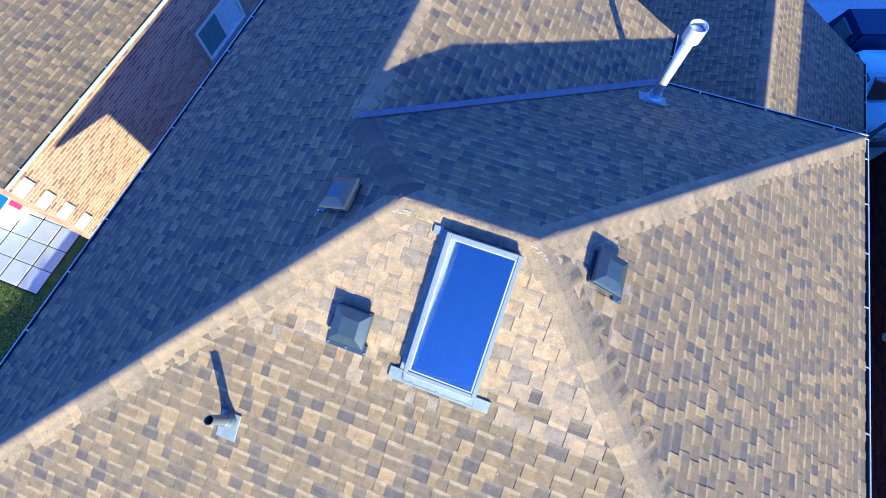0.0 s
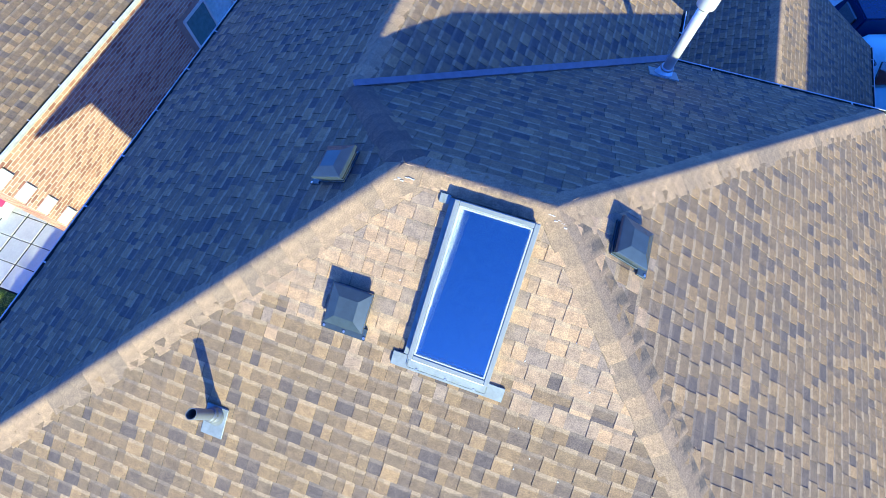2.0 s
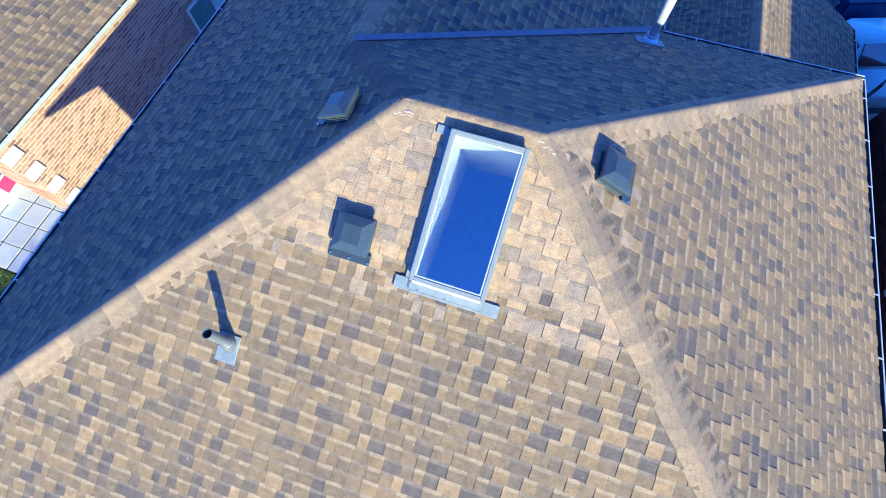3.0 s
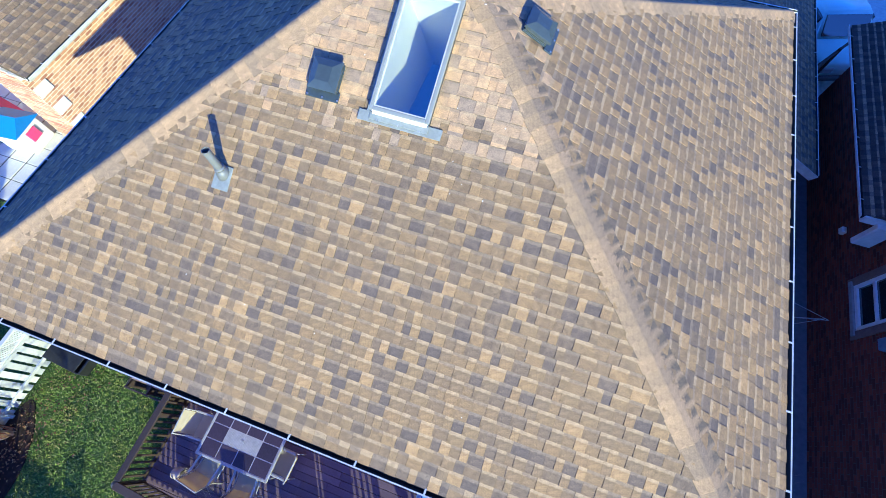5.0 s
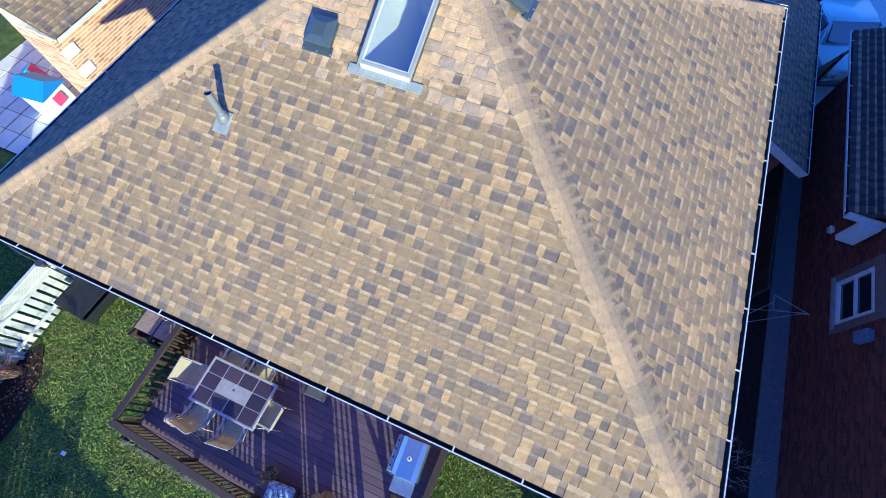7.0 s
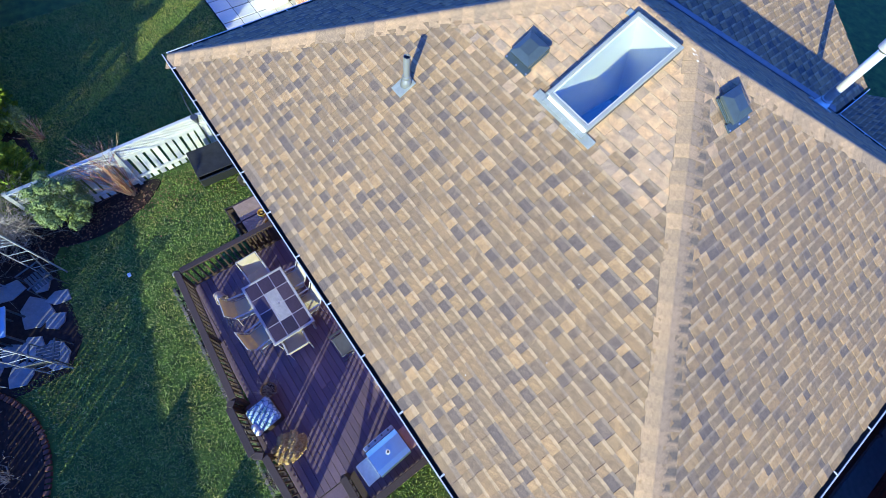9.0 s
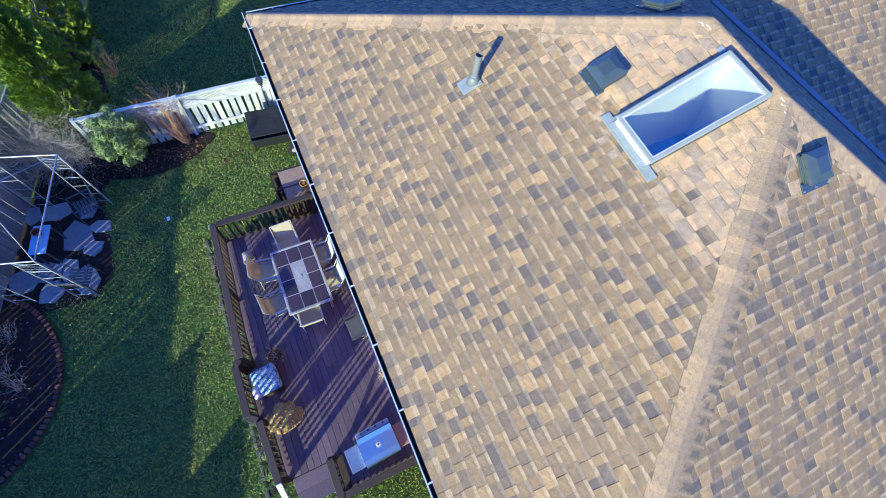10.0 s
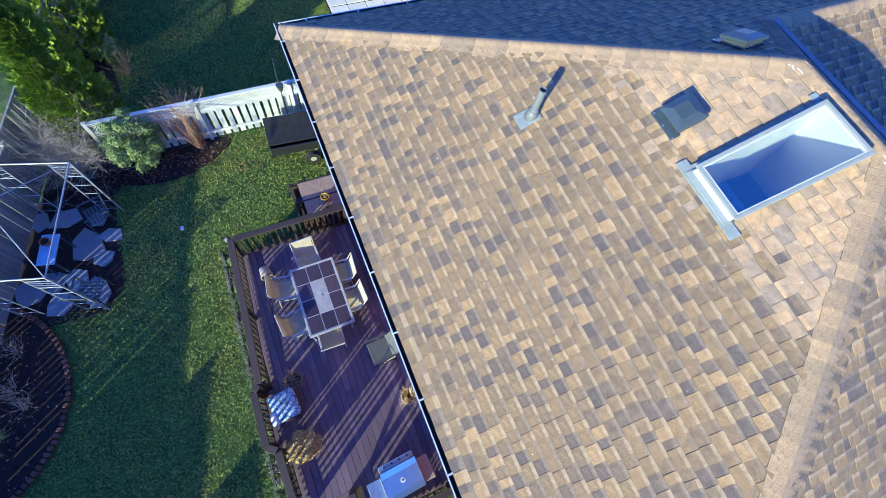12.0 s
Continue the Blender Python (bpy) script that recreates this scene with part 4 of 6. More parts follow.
def railing(a, b, drop=0.0, first=True, last=True):
    """A run of railing; drop sets its rail a little lower than the run that it meets."""
    a, b = Vector(a), Vector(b)
    n = (b - a).length
    d = (b - a).normalized()
    zt = DECK + 0.95 - drop
    base = DECK - 0.02
    part("top_rail", bar(bmesh.new(), (*a.xy, zt - 0.02), (*b.xy, zt - 0.02), 0.14, 0.04, 0.006), RAIL_WOOD, deck)
    part("sub_rail", bar(bmesh.new(), (*a.xy, zt - 0.085), (*b.xy, zt - 0.085), 0.04, 0.085), RAIL_WOOD, deck)
    part("bottom_rail", bar(bmesh.new(), (*a.xy, base + 0.11), (*b.xy, base + 0.11), 0.04, 0.085), RAIL_WOOD, deck)
    posts = max(1, round(n / 1.7))
    for i in range(0 if first else 1, posts + 1 if last else posts):
        q = a + d * (n * i / posts)
        part("post", boxed((q.x - 0.045, q.y - 0.045, 0.0), (q.x + 0.045, q.y + 0.045, zt - 0.045), 0.005), RAIL_WOOD, deck)
    count = int(n / 0.135)
    for i in range(count):
        q = a + d * (n * (i + 0.5) / count)
        o = part("baluster", boxed((-0.019, -0.019, base + 0.05), (0.019, 0.019, zt - 0.06)), RAIL_WOOD, deck)
        o.location = (q.x + rnd.uniform(-0.004, 0.004), q.y, 0)


railing((1.36, -2.33, 0), (4.66, -2.52, 0))
railing((4.68, -2.54, 0), (4.77, -2.65, 0), 0.006, False, False)
railing((4.78, -2.66, 0), (5.86, -2.68, 0), 0.012)
railing((5.88, -2.66, 0), (6.00, -2.52, 0), 0.018, False, False)
railing((6.02, -2.50, 0), (7.25, -2.46, 0), 0.024)
railing((1.36, -2.25, 0), (1.36, 0.36, 0), 0.006, False, True)
railing((7.25, -1.47, 0), (7.96, -1.47, 0))
railing((7.97, -1.38, 0), (7.98, 0.36, 0), 0.006, False, True)
part("stair_rail", bar(bmesh.new(), (7.25, -2.46, DECK + 0.93), (7.95, -2.44, 0.75), 0.1, 0.045, 0.005), WHITE_PAINT, deck, "white painted stair handrail")

# ---- patio furniture ----
table = thing("patio_table", "patio table with slate tiles in a pale metal frame", "table", pose(3.27, -0.84, DECK, 0, 0, 0))
TL, TW, TZ = 1.66, 1.01, 0.74
part("rim", ring(bmesh.new(), -TL / 2, TL / 2, -TW / 2, TW / 2, 0.05, TZ - 0.05, TZ + 0.003, 0.006), ALU, table, "pale metal rim")
part("tray", boxed((-TL / 2 + 0.05, -TW / 2 + 0.05, TZ - 0.035), (TL / 2 - 0.05, TW / 2 - 0.05, TZ - 0.005)), plain("grout", (0.50, 0.49, 0.50), 0.7), table)
cw, cd = (TL - 0.1) / 4, (TW - 0.1) / 3
for i in range(4):
    for j in range(3):
        x0, y0 = -TL / 2 + 0.05 + i * cw, -TW / 2 + 0.05 + j * cd
        if j == 1 and i in (1, 2):
            for k in range(12):
                part("slat", boxed((x0 + 0.01 + k * (cw - 0.02) / 12, y0 + 0.008, TZ - 0.012), (x0 + 0.01 + (k + 0.62) * (cw - 0.02) / 12, y0 + cd - 0.008, TZ - 0.002)), ALU, table)
            continue
        o = part("tile", boxed((-cw / 2 + 0.010, -cd / 2 + 0.010, -0.012), (cw / 2 - 0.010, cd / 2 - 0.010, 0.0), 0.003), TILE, table)
        o.location = (x0 + cw / 2, y0 + cd / 2, TZ)
part("umbrella_ring", tube(bmesh.new(), (0, 0, TZ - 0.003), (0, 0, TZ + 0.008), 0.03, n=16), ALU, table)
for x in (-TL / 2 + 0.06, TL / 2 - 0.06):
    for y in (-TW / 2 + 0.06, TW / 2 - 0.06):
        part("leg", bar(bmesh.new(), (x, y, TZ - 0.05), (x * 0.96, y * 0.96, 0.0), 0.045), ALU, table)


def patio_chair(m):
    """A sling chair that faces +x: seat, back, arms and tube frame."""
    c = thing("patio_chair", "beige sling patio chair with a pale metal frame", "chair", m, "chairs round the patio table")
    bm = bmesh.new()
    n = 6
    for i in range(n):
        a, b = -0.24 + 0.48 * i / n, -0.24 + 0.48 * (i + 1) / n
        sag = lambda x: 0.43 - 0.025 * (1 - (x / 0.24) ** 2) + 0.03 * (x > 0.2)
        za, zb = sag(a), sag(b)
        vs = [bm.verts.new(v) for v in ((a, -0.235, za), (b, -0.235, zb), (b, 0.235, zb), (a, 0.235, za), (a, -0.235, za - 0.012), (b, -0.235, zb - 0.012), (b, 0.235, zb - 0.012), (a, 0.235, za - 0.012))]
        for f in ((0, 1, 2, 3), (7, 6, 5, 4), (0, 4, 5, 1), (3, 2, 6, 7)):
            bm.faces.new([vs[k] for k in f])
    bmesh.ops.remove_doubles(bm, verts=bm.verts, dist=0.0005)
    part("seat", bm, BEIGE, c)
    bm = bmesh.new()
    for i in range(n):
        s, t = i / n, (i + 1) / n
        pos = lambda r: (-0.24 - 0.16 * r - 0.03 * math.sin(math.pi * r), 0.43 + 0.52 * r)
        (xa, za), (xb, zb) = pos(s), pos(t)
        vs = [bm.verts.new(v) for v in ((xa, -0.225, za), (xa, 0.225, za), (xb, 0.225, zb), (xb, -0.225, zb), (xa - 0.014, -0.225, za), (xa - 0.014, 0.225, za), (xb - 0.014, 0.225, zb), (xb - 0.014, -0.225, zb))]
        for f in ((0, 1, 2, 3), (7, 6, 5, 4), (0, 3, 7, 4), (1, 5, 6, 2)):
            bm.faces.new([vs[k] for k in f])
    bmesh.ops.remove_doubles(bm, verts=bm.verts, dist=0.0005)
    part("backrest", bm, BEIGE, c)
    for y in (-0.25, 0.25):
        part("arm", bar(bmesh.new(), (-0.29, y, 0.64), (0.22, y, 0.62), 0.045, 0.025, 0.006), ALU, c)
        part("back_tube", tube(bmesh.new(), (-0.22, y, 0.40), (-0.41, y, 0.97), 0.013, n=10), ALU, c)
        part("seat_tube", tube(bmesh.new(), (-0.24, y, 0.42), (0.24, y, 0.44), 0.013, n=10), ALU, c)
        part("leg", tube(bmesh.new(), (0.22, y, 0.62), (0.25, y, 0.0), 0.013, n=10), ALU, c)
        part("leg", tube(bmesh.new(), (-0.26, y, 0.52), (-0.30, y, 0.0), 0.013, n=10), ALU, c)
    part("top_tube", tube(bmesh.new(), (-0.41, -0.25, 0.96), (-0.41, 0.25, 0.96), 0.013, n=10), ALU, c)
    return c


chair = patio_chair(pose(2.30, -0.87, DECK, 0, 0, 3))
for x, y, a in ((2.76, -1.46, 82), (3.62, -1.44, 97), (4.10, -0.93, 178), (2.80, -0.34, -94), (3.53, -0.34, -88)):
    copy_thing(chair, pose(x, y, DECK, 0, 0, a))

lounger = thing("folding_chair", "grey folding chair leaning by the house wall", "chair", pose(4.85, -0.02, DECK, 0, 0, -88))
part("seat", boxed((-0.22, -0.25, 0.40), (0.24, 0.25, 0.43), 0.01), plain("grey_mesh", (0.10, 0.105, 0.115), 0.8), lounger)
part("backrest", bar(bmesh.new(), (-0.22, 0, 0.43), (-0.40, 0, 0.95), 0.5, 0.02), plain("grey_mesh_back", (0.11, 0.115, 0.125), 0.8), lounger)
for y in (-0.26, 0.26):
    part("leg", tube(bmesh.new(), (-0.30, y, 0.0), (0.24, y, 0.62), 0.012, n=8), DARK_METAL, lounger)
    part("leg", tube(bmesh.new(), (0.26, y, 0.0), (-0.26, y, 0.46), 0.012, n=8), DARK_METAL, lounger)
    part("arm", bar(bmesh.new(), (-0.26, y, 0.63), (0.26, y, 0.63), 0.05, 0.02), DARK_METAL, lounger)

grill = thing("gas_grill", "stainless steel gas barbecue with a side shelf", "barbecue", pose(7.42, -0.5, DECK, 0, 0, 3))
part("cart", boxed((-0.26, -0.32, 0.08), (0.24, 0.32, 0.80), 0.01), STEEL, grill)
part("firebox", boxed((-0.29, -0.36, 0.80), (0.28, 0.36, 0.93), 0.015), STEEL, grill)
bm = bmesh.new()
prof = [(-0.29, 0.93), (-0.28, 1.06), (-0.18, 1.15), (0.14, 1.17), (0.25, 1.10), (0.28, 0.93)]
vs = [[bm.verts.new((x, yy, z)) for x, z in prof] for yy in (-0.36, 0.36)]
for i in range(len(prof)):
    j = (i + 1) % len(prof)
    bm.faces.new([vs[0][i], vs[0][j], vs[1][j], vs[1][i]])
bm.faces.new(vs[0][::-1])
bm.faces.new(vs[1])
bmesh.ops.recalc_face_normals(bm, faces=bm.faces)
# steel with the blue sky's reflection painted into its base colour
LID = plain("sky_tinted_lid", (0.62, 0.82, 0.92), 0.35, 1.0, 0.03)
lid = part("lid", bm, LID, grill, "brushed steel lid tinted with reflected sky blue")
part("thermometer", tube(bmesh.new(), (-0.02, 0.0, 1.16), (-0.02, 0.0, 1.178), 0.045, n=20), WHITE_PAINT, lid)
part("dial", tube(bmesh.new(), (-0.02, 0.0, 1.178), (-0.02, 0.0, 1.182), 0.02, n=16), DARK_METAL, lid)
part("lid_handle", tube(bmesh.new(), (-0.31, -0.28, 1.02), (-0.31, 0.28, 1.02), 0.014, n=10), STEEL, lid)
part("control_panel", boxed((-0.40, -0.36, 0.78), (-0.30, 0.36, 0.92), 0.012), STEEL, grill)
for y in (-0.24, -0.08, 0.08, 0.24):
    part("knob", tube(bmesh.new(), (-0.36, y, 0.92), (-0.36, y, 0.95), 0.022, n=14), DARK_METAL, grill)
part("side_shelf", boxed((-0.22, -0.66, 0.88), (0.24, -0.38, 0.91), 0.008), STEEL, grill, "white side shelf")
part("side_shelf", boxed((-0.22, 0.38, 0.88), (0.24, 0.60, 0.91), 0.008), plain("pinkish_shelf", (0.40, 0.28, 0.26), 0.6), grill)
for x in (-0.22, 0.22):
    for y in (-0.28, 0.28):
        part("castor", tube(bmesh.new(), (x - 0.015, y, 0.04), (x + 0.015, y, 0.04), 0.04, n=12), RUBBER, grill)

bench = thing("potting_bench", "brown wooden two-bay planter bench beside the deck", "planter", pose(0.72, -0.28, 0))
part("side_panel", boxed((-0.56, -0.44, 0.0), (-0.52, 0.68, 0.98), 0.004), RAIL_WOOD, bench)
part("side_panel", boxed((0.52, -0.44, 0.0), (0.56, 0.68, 0.98), 0.004), RAIL_WOOD, bench)
part("divider", boxed((-0.02, -0.44, 0.0), (0.02, 0.68, 0.98), 0.004), RAIL_WOOD, bench)
part("back_panel", boxed((-0.52, 0.64, 0.0), (0.52, 0.68, 0.96)), RAIL_WOOD, bench)
part("base", boxed((-0.52, -0.42, 0.3), (0.52, 0.44, 0.34)), RAIL_WOOD, bench)
part("front_rail", boxed((-0.56, -0.47, 0.94), (0.56, -0.44, 1.0), 0.004), RAIL_WOOD, bench)
for a in (-0.52, 0.02):
    for k in range(18):
        part("slat", boxed((a + 0.012 + k * 0.0275, -0.26, 0.965), (a + 0.034 + k * 0.0275, 0.64, 0.985)), LATTICE, bench)


def pot(name, x, y, z, r, h, material, label, m=None):
    p = thing(name, label, "pot", m if m is not None else Matrix.Translation((x, y, z)))
    n = 24
    bm = bmesh.new()
    rows = [[bm.verts.new((q * math.cos(2 * math.pi * i / n), q * math.sin(2 * math.pi * i / n), zz)) for i in range(n)] for q, zz in ((r * 0.72, 0), (r * 0.95, h * 0.85), (r * 1.05, h * 0.85), (r * 1.05, h), (r * 0.9, h), (r * 0.8, h * 0.55))]
    for a, b in zip(rows, rows[1:]):
        for i in range(n):
            bm.faces.new([a[i], a[(i + 1) % n], b[(i + 1) % n], b[i]])
    bm.faces.new(rows[0][::-1])
    part("body", bm, material, p)
    part("soil", tube(bmesh.new(), (0, 0, h * 0.7), (0, 0, h * 0.72), r * 0.84, n=n), MULCH, p)
    return p


def stems(rng, count, length, spread, r0, bend=0.3, base=0.06, up=1.0, twigs=2):
    """Bare stems that rise and fan out from the origin, each with side twigs, in one mesh."""
    verts, faces = [], []

    def stalk(a, d, ln, r):
        pts = [Vector(a)]
        d = Vector(d).normalized()
        for i in range(4):
            d = (d + Vector((rng.gauss(0, bend), rng.gauss(0, bend), rng.gauss(0, bend * 0.5))) * 0.35).normalized()
            pts.append(pts[-1] + d * ln / 4)
        k = len(verts)
        for i, q in enumerate(pts):
            rr = r * (1 - 0.8 * i / 4)
            s = d.cross(Vector((0.3, 0.2, 1))).normalized()
            t = d.cross(s)
            for j in range(3):
                ang = 2 * math.pi * j / 3
                verts.append(q + s * (rr * math.cos(ang)) + t * (rr * math.sin(ang)))
        for i in range(4):
            for j in range(3):
                a0, a1 = k + i * 3 + j, k + i * 3 + (j + 1) % 3
                faces.append([a0, a1, a1 + 3, a0 + 3])
        return pts, d

    for _ in range(count):
        ang = rng.uniform(0, 2 * math.pi)
        lean = abs(rng.gauss(0, spread))
        d = Vector((math.cos(ang) * lean, math.sin(ang) * lean, up))
        a = (math.cos(ang) * base * rng.random(), math.sin(ang) * base * rng.random(), 0)
        pts, dd = stalk(a, d, length * rng.uniform(0.6, 1.0), r0)
        for _ in range(twigs):
            q = pts[rng.randrange(1, 4)]
            stalk(q, dd + Vector((rng.gauss(0, 0.6), rng.gauss(0, 0.6), rng.gauss(0.1, 0.3))), length * rng.uniform(0.2, 0.45), r0 * 0.55)
    return verts, faces


def blades(rng, count, r, h, w, lean=0.5):
    """A tuft of long narrow leaves."""
    verts, faces = [], []
    for _ in range(count):
        a, q = rng.uniform(0, 2 * math.pi), r * 0.35 * math.sqrt(rng.random())
        o = Vector((q * math.cos(a), q * math.sin(a), 0))
        b = a + rng.gauss(0, 0.5)
        out = Vector((math.cos(b), math.sin(b), 0))
        side = Vector((-out.y, out.x, 0)) * w
        ln = h * rng.uniform(0.6, 1.0)
        le = rng.uniform(0.2, 1.0) * lean
        k = len(verts)
        mid = o + out * (le * r * 0.6) + Vector((0, 0, ln * 0.7))
        tip = o + out * (le * r * 1.6) + Vector((0, 0, ln * rng.uniform(0.6, 1.0)))
        verts += [o - side, o + side, mid + side * 0.8, mid - side * 0.8, tip]
        faces += [[k, k + 1, k + 2, k + 3], [k + 3, k + 2, k + 4]]
    return verts, faces


def shrub_leaves(rng, count, cx, cz, rx, rz, size, lump=0.25, top_only=False):
    """Leaves on clumps of a shrub: small folded leaf quads facing outwards, uneven outline."""
    verts, faces = [], []
    clumps = []
    for _ in range(60):
        v = Vector((rng.gauss(0, 1), rng.gauss(0, 1), rng.gauss(0, 1))).normalized()
        q = rng.uniform(0.55, 1.0)
        clumps.append((Vector((v.x * rx * q, v.y * rx * q, cz + v.z * rz * q)), rng.uniform(0.5, 1.0) * lump))
    for _ in range(count):
        c, r = rng.choice(clumps)
        v = Vector((rng.gauss(0, 1), rng.gauss(0, 1), rng.gauss(0.3, 1))).normalized()
        p = c + v * r * rng.uniform(0.5, 1.0)
        if p.z < 0.03:
            continue
        nrm = (v + Vector((0, 0, 0.5)) + Vector((rng.gauss(0, 0.5), rng.gauss(0, 0.5), rng.gauss(0, 0.5)))).normalized()
        t = nrm.cross(Vector((rng.gauss(0, 1), rng.gauss(0, 1), rng.gauss(0, 1)))).normalized()
        b = nrm.cross(t)
        s = size * rng.uniform(0.6, 1.2)
        k = len(verts)
        verts += [p - t * s, p + b * s * 0.35 + nrm * s * 0.08, p + t * s, p - b * s * 0.35 + nrm * s * 0.08]
        faces += [[k, k + 1, k + 2], [k, k + 2, k + 3]]
    return verts, faces


rng = random.Random(77)
for x, y in ((0.86, -0.02), (1.22, 0.0)):
    p = pot("flower_pot", x, y, 0.985, 0.10, 0.16, TERRA, "small yellow pot with a dry plant on the bench")
    mesh_ob("plant", *blades(rng, 30, 0.08, 0.14, 0.004), STRAW, p).location = (0, 0, 0.11)
fallen = pot("flower_pot", 0, 0, 0, 0.14, 0.24, BEIGE_POT, "beige pot tipped over with dry stems hanging out", pose(1.93, -1.93, DECK + 0.14, 0, 84, 8))
vs, fs = stems(rng, 26, 1.1, 0.25, 0.006, 0.5, twigs=2)
mesh_ob("dry_growth", vs, fs, TWIG, fallen).location = (0, 0, 0.15)
basket = pot("plant_basket", 4.72, -1.97, DECK, 0.17, 0.26, plain("wicker", (0.22, 0.13, 0.07), 0.9, relief=0.6), "round basket of dead brown stems")
mesh_ob("dry_growth", *stems(rng, 45, 0.36, 0.9, 0.006, 0.9, 0.12, twigs=2), TWIG, basket).location = (0, 0, 0.2)
wallpot = pot("plant_pot", 6.0, 0.22, DECK, 0.17, 0.3, BEIGE_POT, "pot of dry golden leaves by the house wall")
mesh_ob("plant", *blades(rng, 120, 0.2, 0.4, 0.01, 0.8), STRAW, wallpot).location = (0, 0, 0.2)
golden = thing("ornamental_grass", "golden dry ornamental grass clump by the railing", "grass clump", Matrix.Translation((6.12, -2.12, DECK)))
mesh_ob("foliage", *shrub_leaves(rng, 9000, 0, 0.40, 0.30, 0.18, 0.034, 0.15), STRAW, golden)
mesh_ob("pot", *(lambda b: ([v.co.copy() for v in b.verts], [[w.index for w in f.verts] for f in b.faces]))((lambda b: (tube(b, (0, 0, 0), (0, 0, 0.25), 0.14, 0.17, 20), b.verts.index_update(), b)[2])(bmesh.new())), BEIGE_POT, golden)

cushion = thing("covered_seat", "deck seat covered with a blue patterned cloth", "seat", pose(5.20, -2.24, DECK, 0, 0, 6))
bm = boxed((-0.30, -0.27, 0.40), (0.28, 0.27, 0.54), 0.05)
bmesh.ops.subdivide_edges(bm, edges=bm.edges, cuts=2, use_grid_fill=True)
for v in bm.verts:
    v.co += Vector((0, 0, 0.02 * noise.noise(v.co * 9)))
part("cloth", bm, FABRIC, cushion, "blue and white patterned cloth", smooth=True)
bm = boxed((0.02, -0.34, 0.42), (0.30, -0.18, 0.55), 0.045)
part("pillow", bm, WHITE_PAINT, cushion, "white crumpled pillow", smooth=True)
part("base", boxed((-0.26, -0.24, 0.0), (0.26, 0.24, 0.41), 0.01), RAIL_WOOD, cushion)

# ---- the garden ----
def outlined(name, pts, z, material, label, category):
    n = len(pts)
    vs = [(x, y, z) for x, y in pts] + [(x, y, -0.05) for x, y in pts]
    return tagged(mesh_ob(name, vs, [list(range(n))] + [[i, n + i, n + (i + 1) % n, (i + 1) % n] for i in range(n)], material), label, category, kind="structure")


def smooth_loop(pts, per=6):
    out, n = [], len(pts)
    for i in range(n):
        a, b, c, d = (Vector((*pts[(i + k - 1) % n], 0)) for k in range(4))
        for j in range(per):
            t = j / per
            q = 0.5 * ((2 * b) + (c - a) * t + (2 * a - 5 * b + 4 * c - d) * t * t + (3 * b - a - 3 * c + d) * t ** 3)
            out.append((q.x, q.y))
    return out


fence_y = lambda x: -7.14 - 0.29 * x
outlined("ground_bed", smooth_loop([(-2.55, -1.95), (-2.05, -2.2), (-1.65, -3.0), (-1.58, -3.8), (-1.75, -4.6), (-2.2, -5.3), (-2.6, -6.2), (-2.75, -4.0)]), 0.03, MULCH, "dark mulched shrub bed along the white fence", "flower bed")
outlined("ground_back_bed", smooth_loop([(-1.75, -4.75), (-1.45, -5.2), (-1.55, -5.75), (-1.75, -6.5), (-3.5, -6.05), (-6.5, -5.2), (-6.3, -4.5), (-4.6, -4.3), (-2.9, -4.2)]), 0.026, MULCH, "dark soil bed along the back fence", "flower bed")
ring_pts = [(2.7 + 2.4 * math.cos(math.pi * (0.02 + 0.96 * i / 24)), -8.85 + 2.4 * math.sin(math.pi * (0.02 + 0.96 * i / 24))) for i in range(25)]
bed = outlined("ground_round_bed", ring_pts + [(0.3, -9.4), (5.1, -9.4)], 0.04, MULCH, "dark round planting bed with brick edging", "flower bed")
for i in range(62):
    a = math.pi * (0.03 + 0.94 * i / 61)
    o = part("brick", boxed((-0.045, -0.055, 0), (0.045, 0.055, 0.075), 0.008), EDGE_BRICK, bed)
    o.matrix_basis = pose(2.7 + 2.47 * math.cos(a), -8.85 + 2.47 * math.sin(a), rnd.uniform(-0.01, 0.01), rnd.uniform(-5, 5), 0, math.degrees(a) - 90 + rnd.uniform(-6, 6))
border = outlined("ground_border", [(1.2, -2.42), (4.6, -2.62), (4.9, -2.78), (6.0, -2.78), (6.2, -2.58), (7.3, -2.55), (7.4, -2.95), (1.0, -2.78)], 0.025, MULCH, "narrow mulched border in front of the deck", "flower bed")
for i in range(44):
    x = 1.0 + i * 0.147
    o = part("edging_stone", boxed((-0.06, -0.035, 0), (0.06, 0.035, 0.05), 0.008), EDGE_STONE, border)
    o.matrix_basis = pose(x, -2.82 - 0.026 * (x - 1.0), rnd.uniform(-0.015, 0.01), 0, 0, rnd.uniform(-8, 8) - 1)

for i in range(16):
    x = 1.4 + i * 0.38
    dry = i % 3 == 1
    c = tagged(mesh_ob("border_plant", *(stems(rng, 22, 0.35, 0.8, 0.005, 0.8, 0.1) if dry else blades(rng, 60, 0.2, 0.22, 0.008, 1.0)), TWIG if dry else LAUREL),
               "dry brown stems in the deck border" if dry else "low green leafy plant in the deck border", "plant", "plants along the deck")
    c.location = (x, -2.70 - 0.012 * i + rng.uniform(-0.05, 0.05), 0.02)
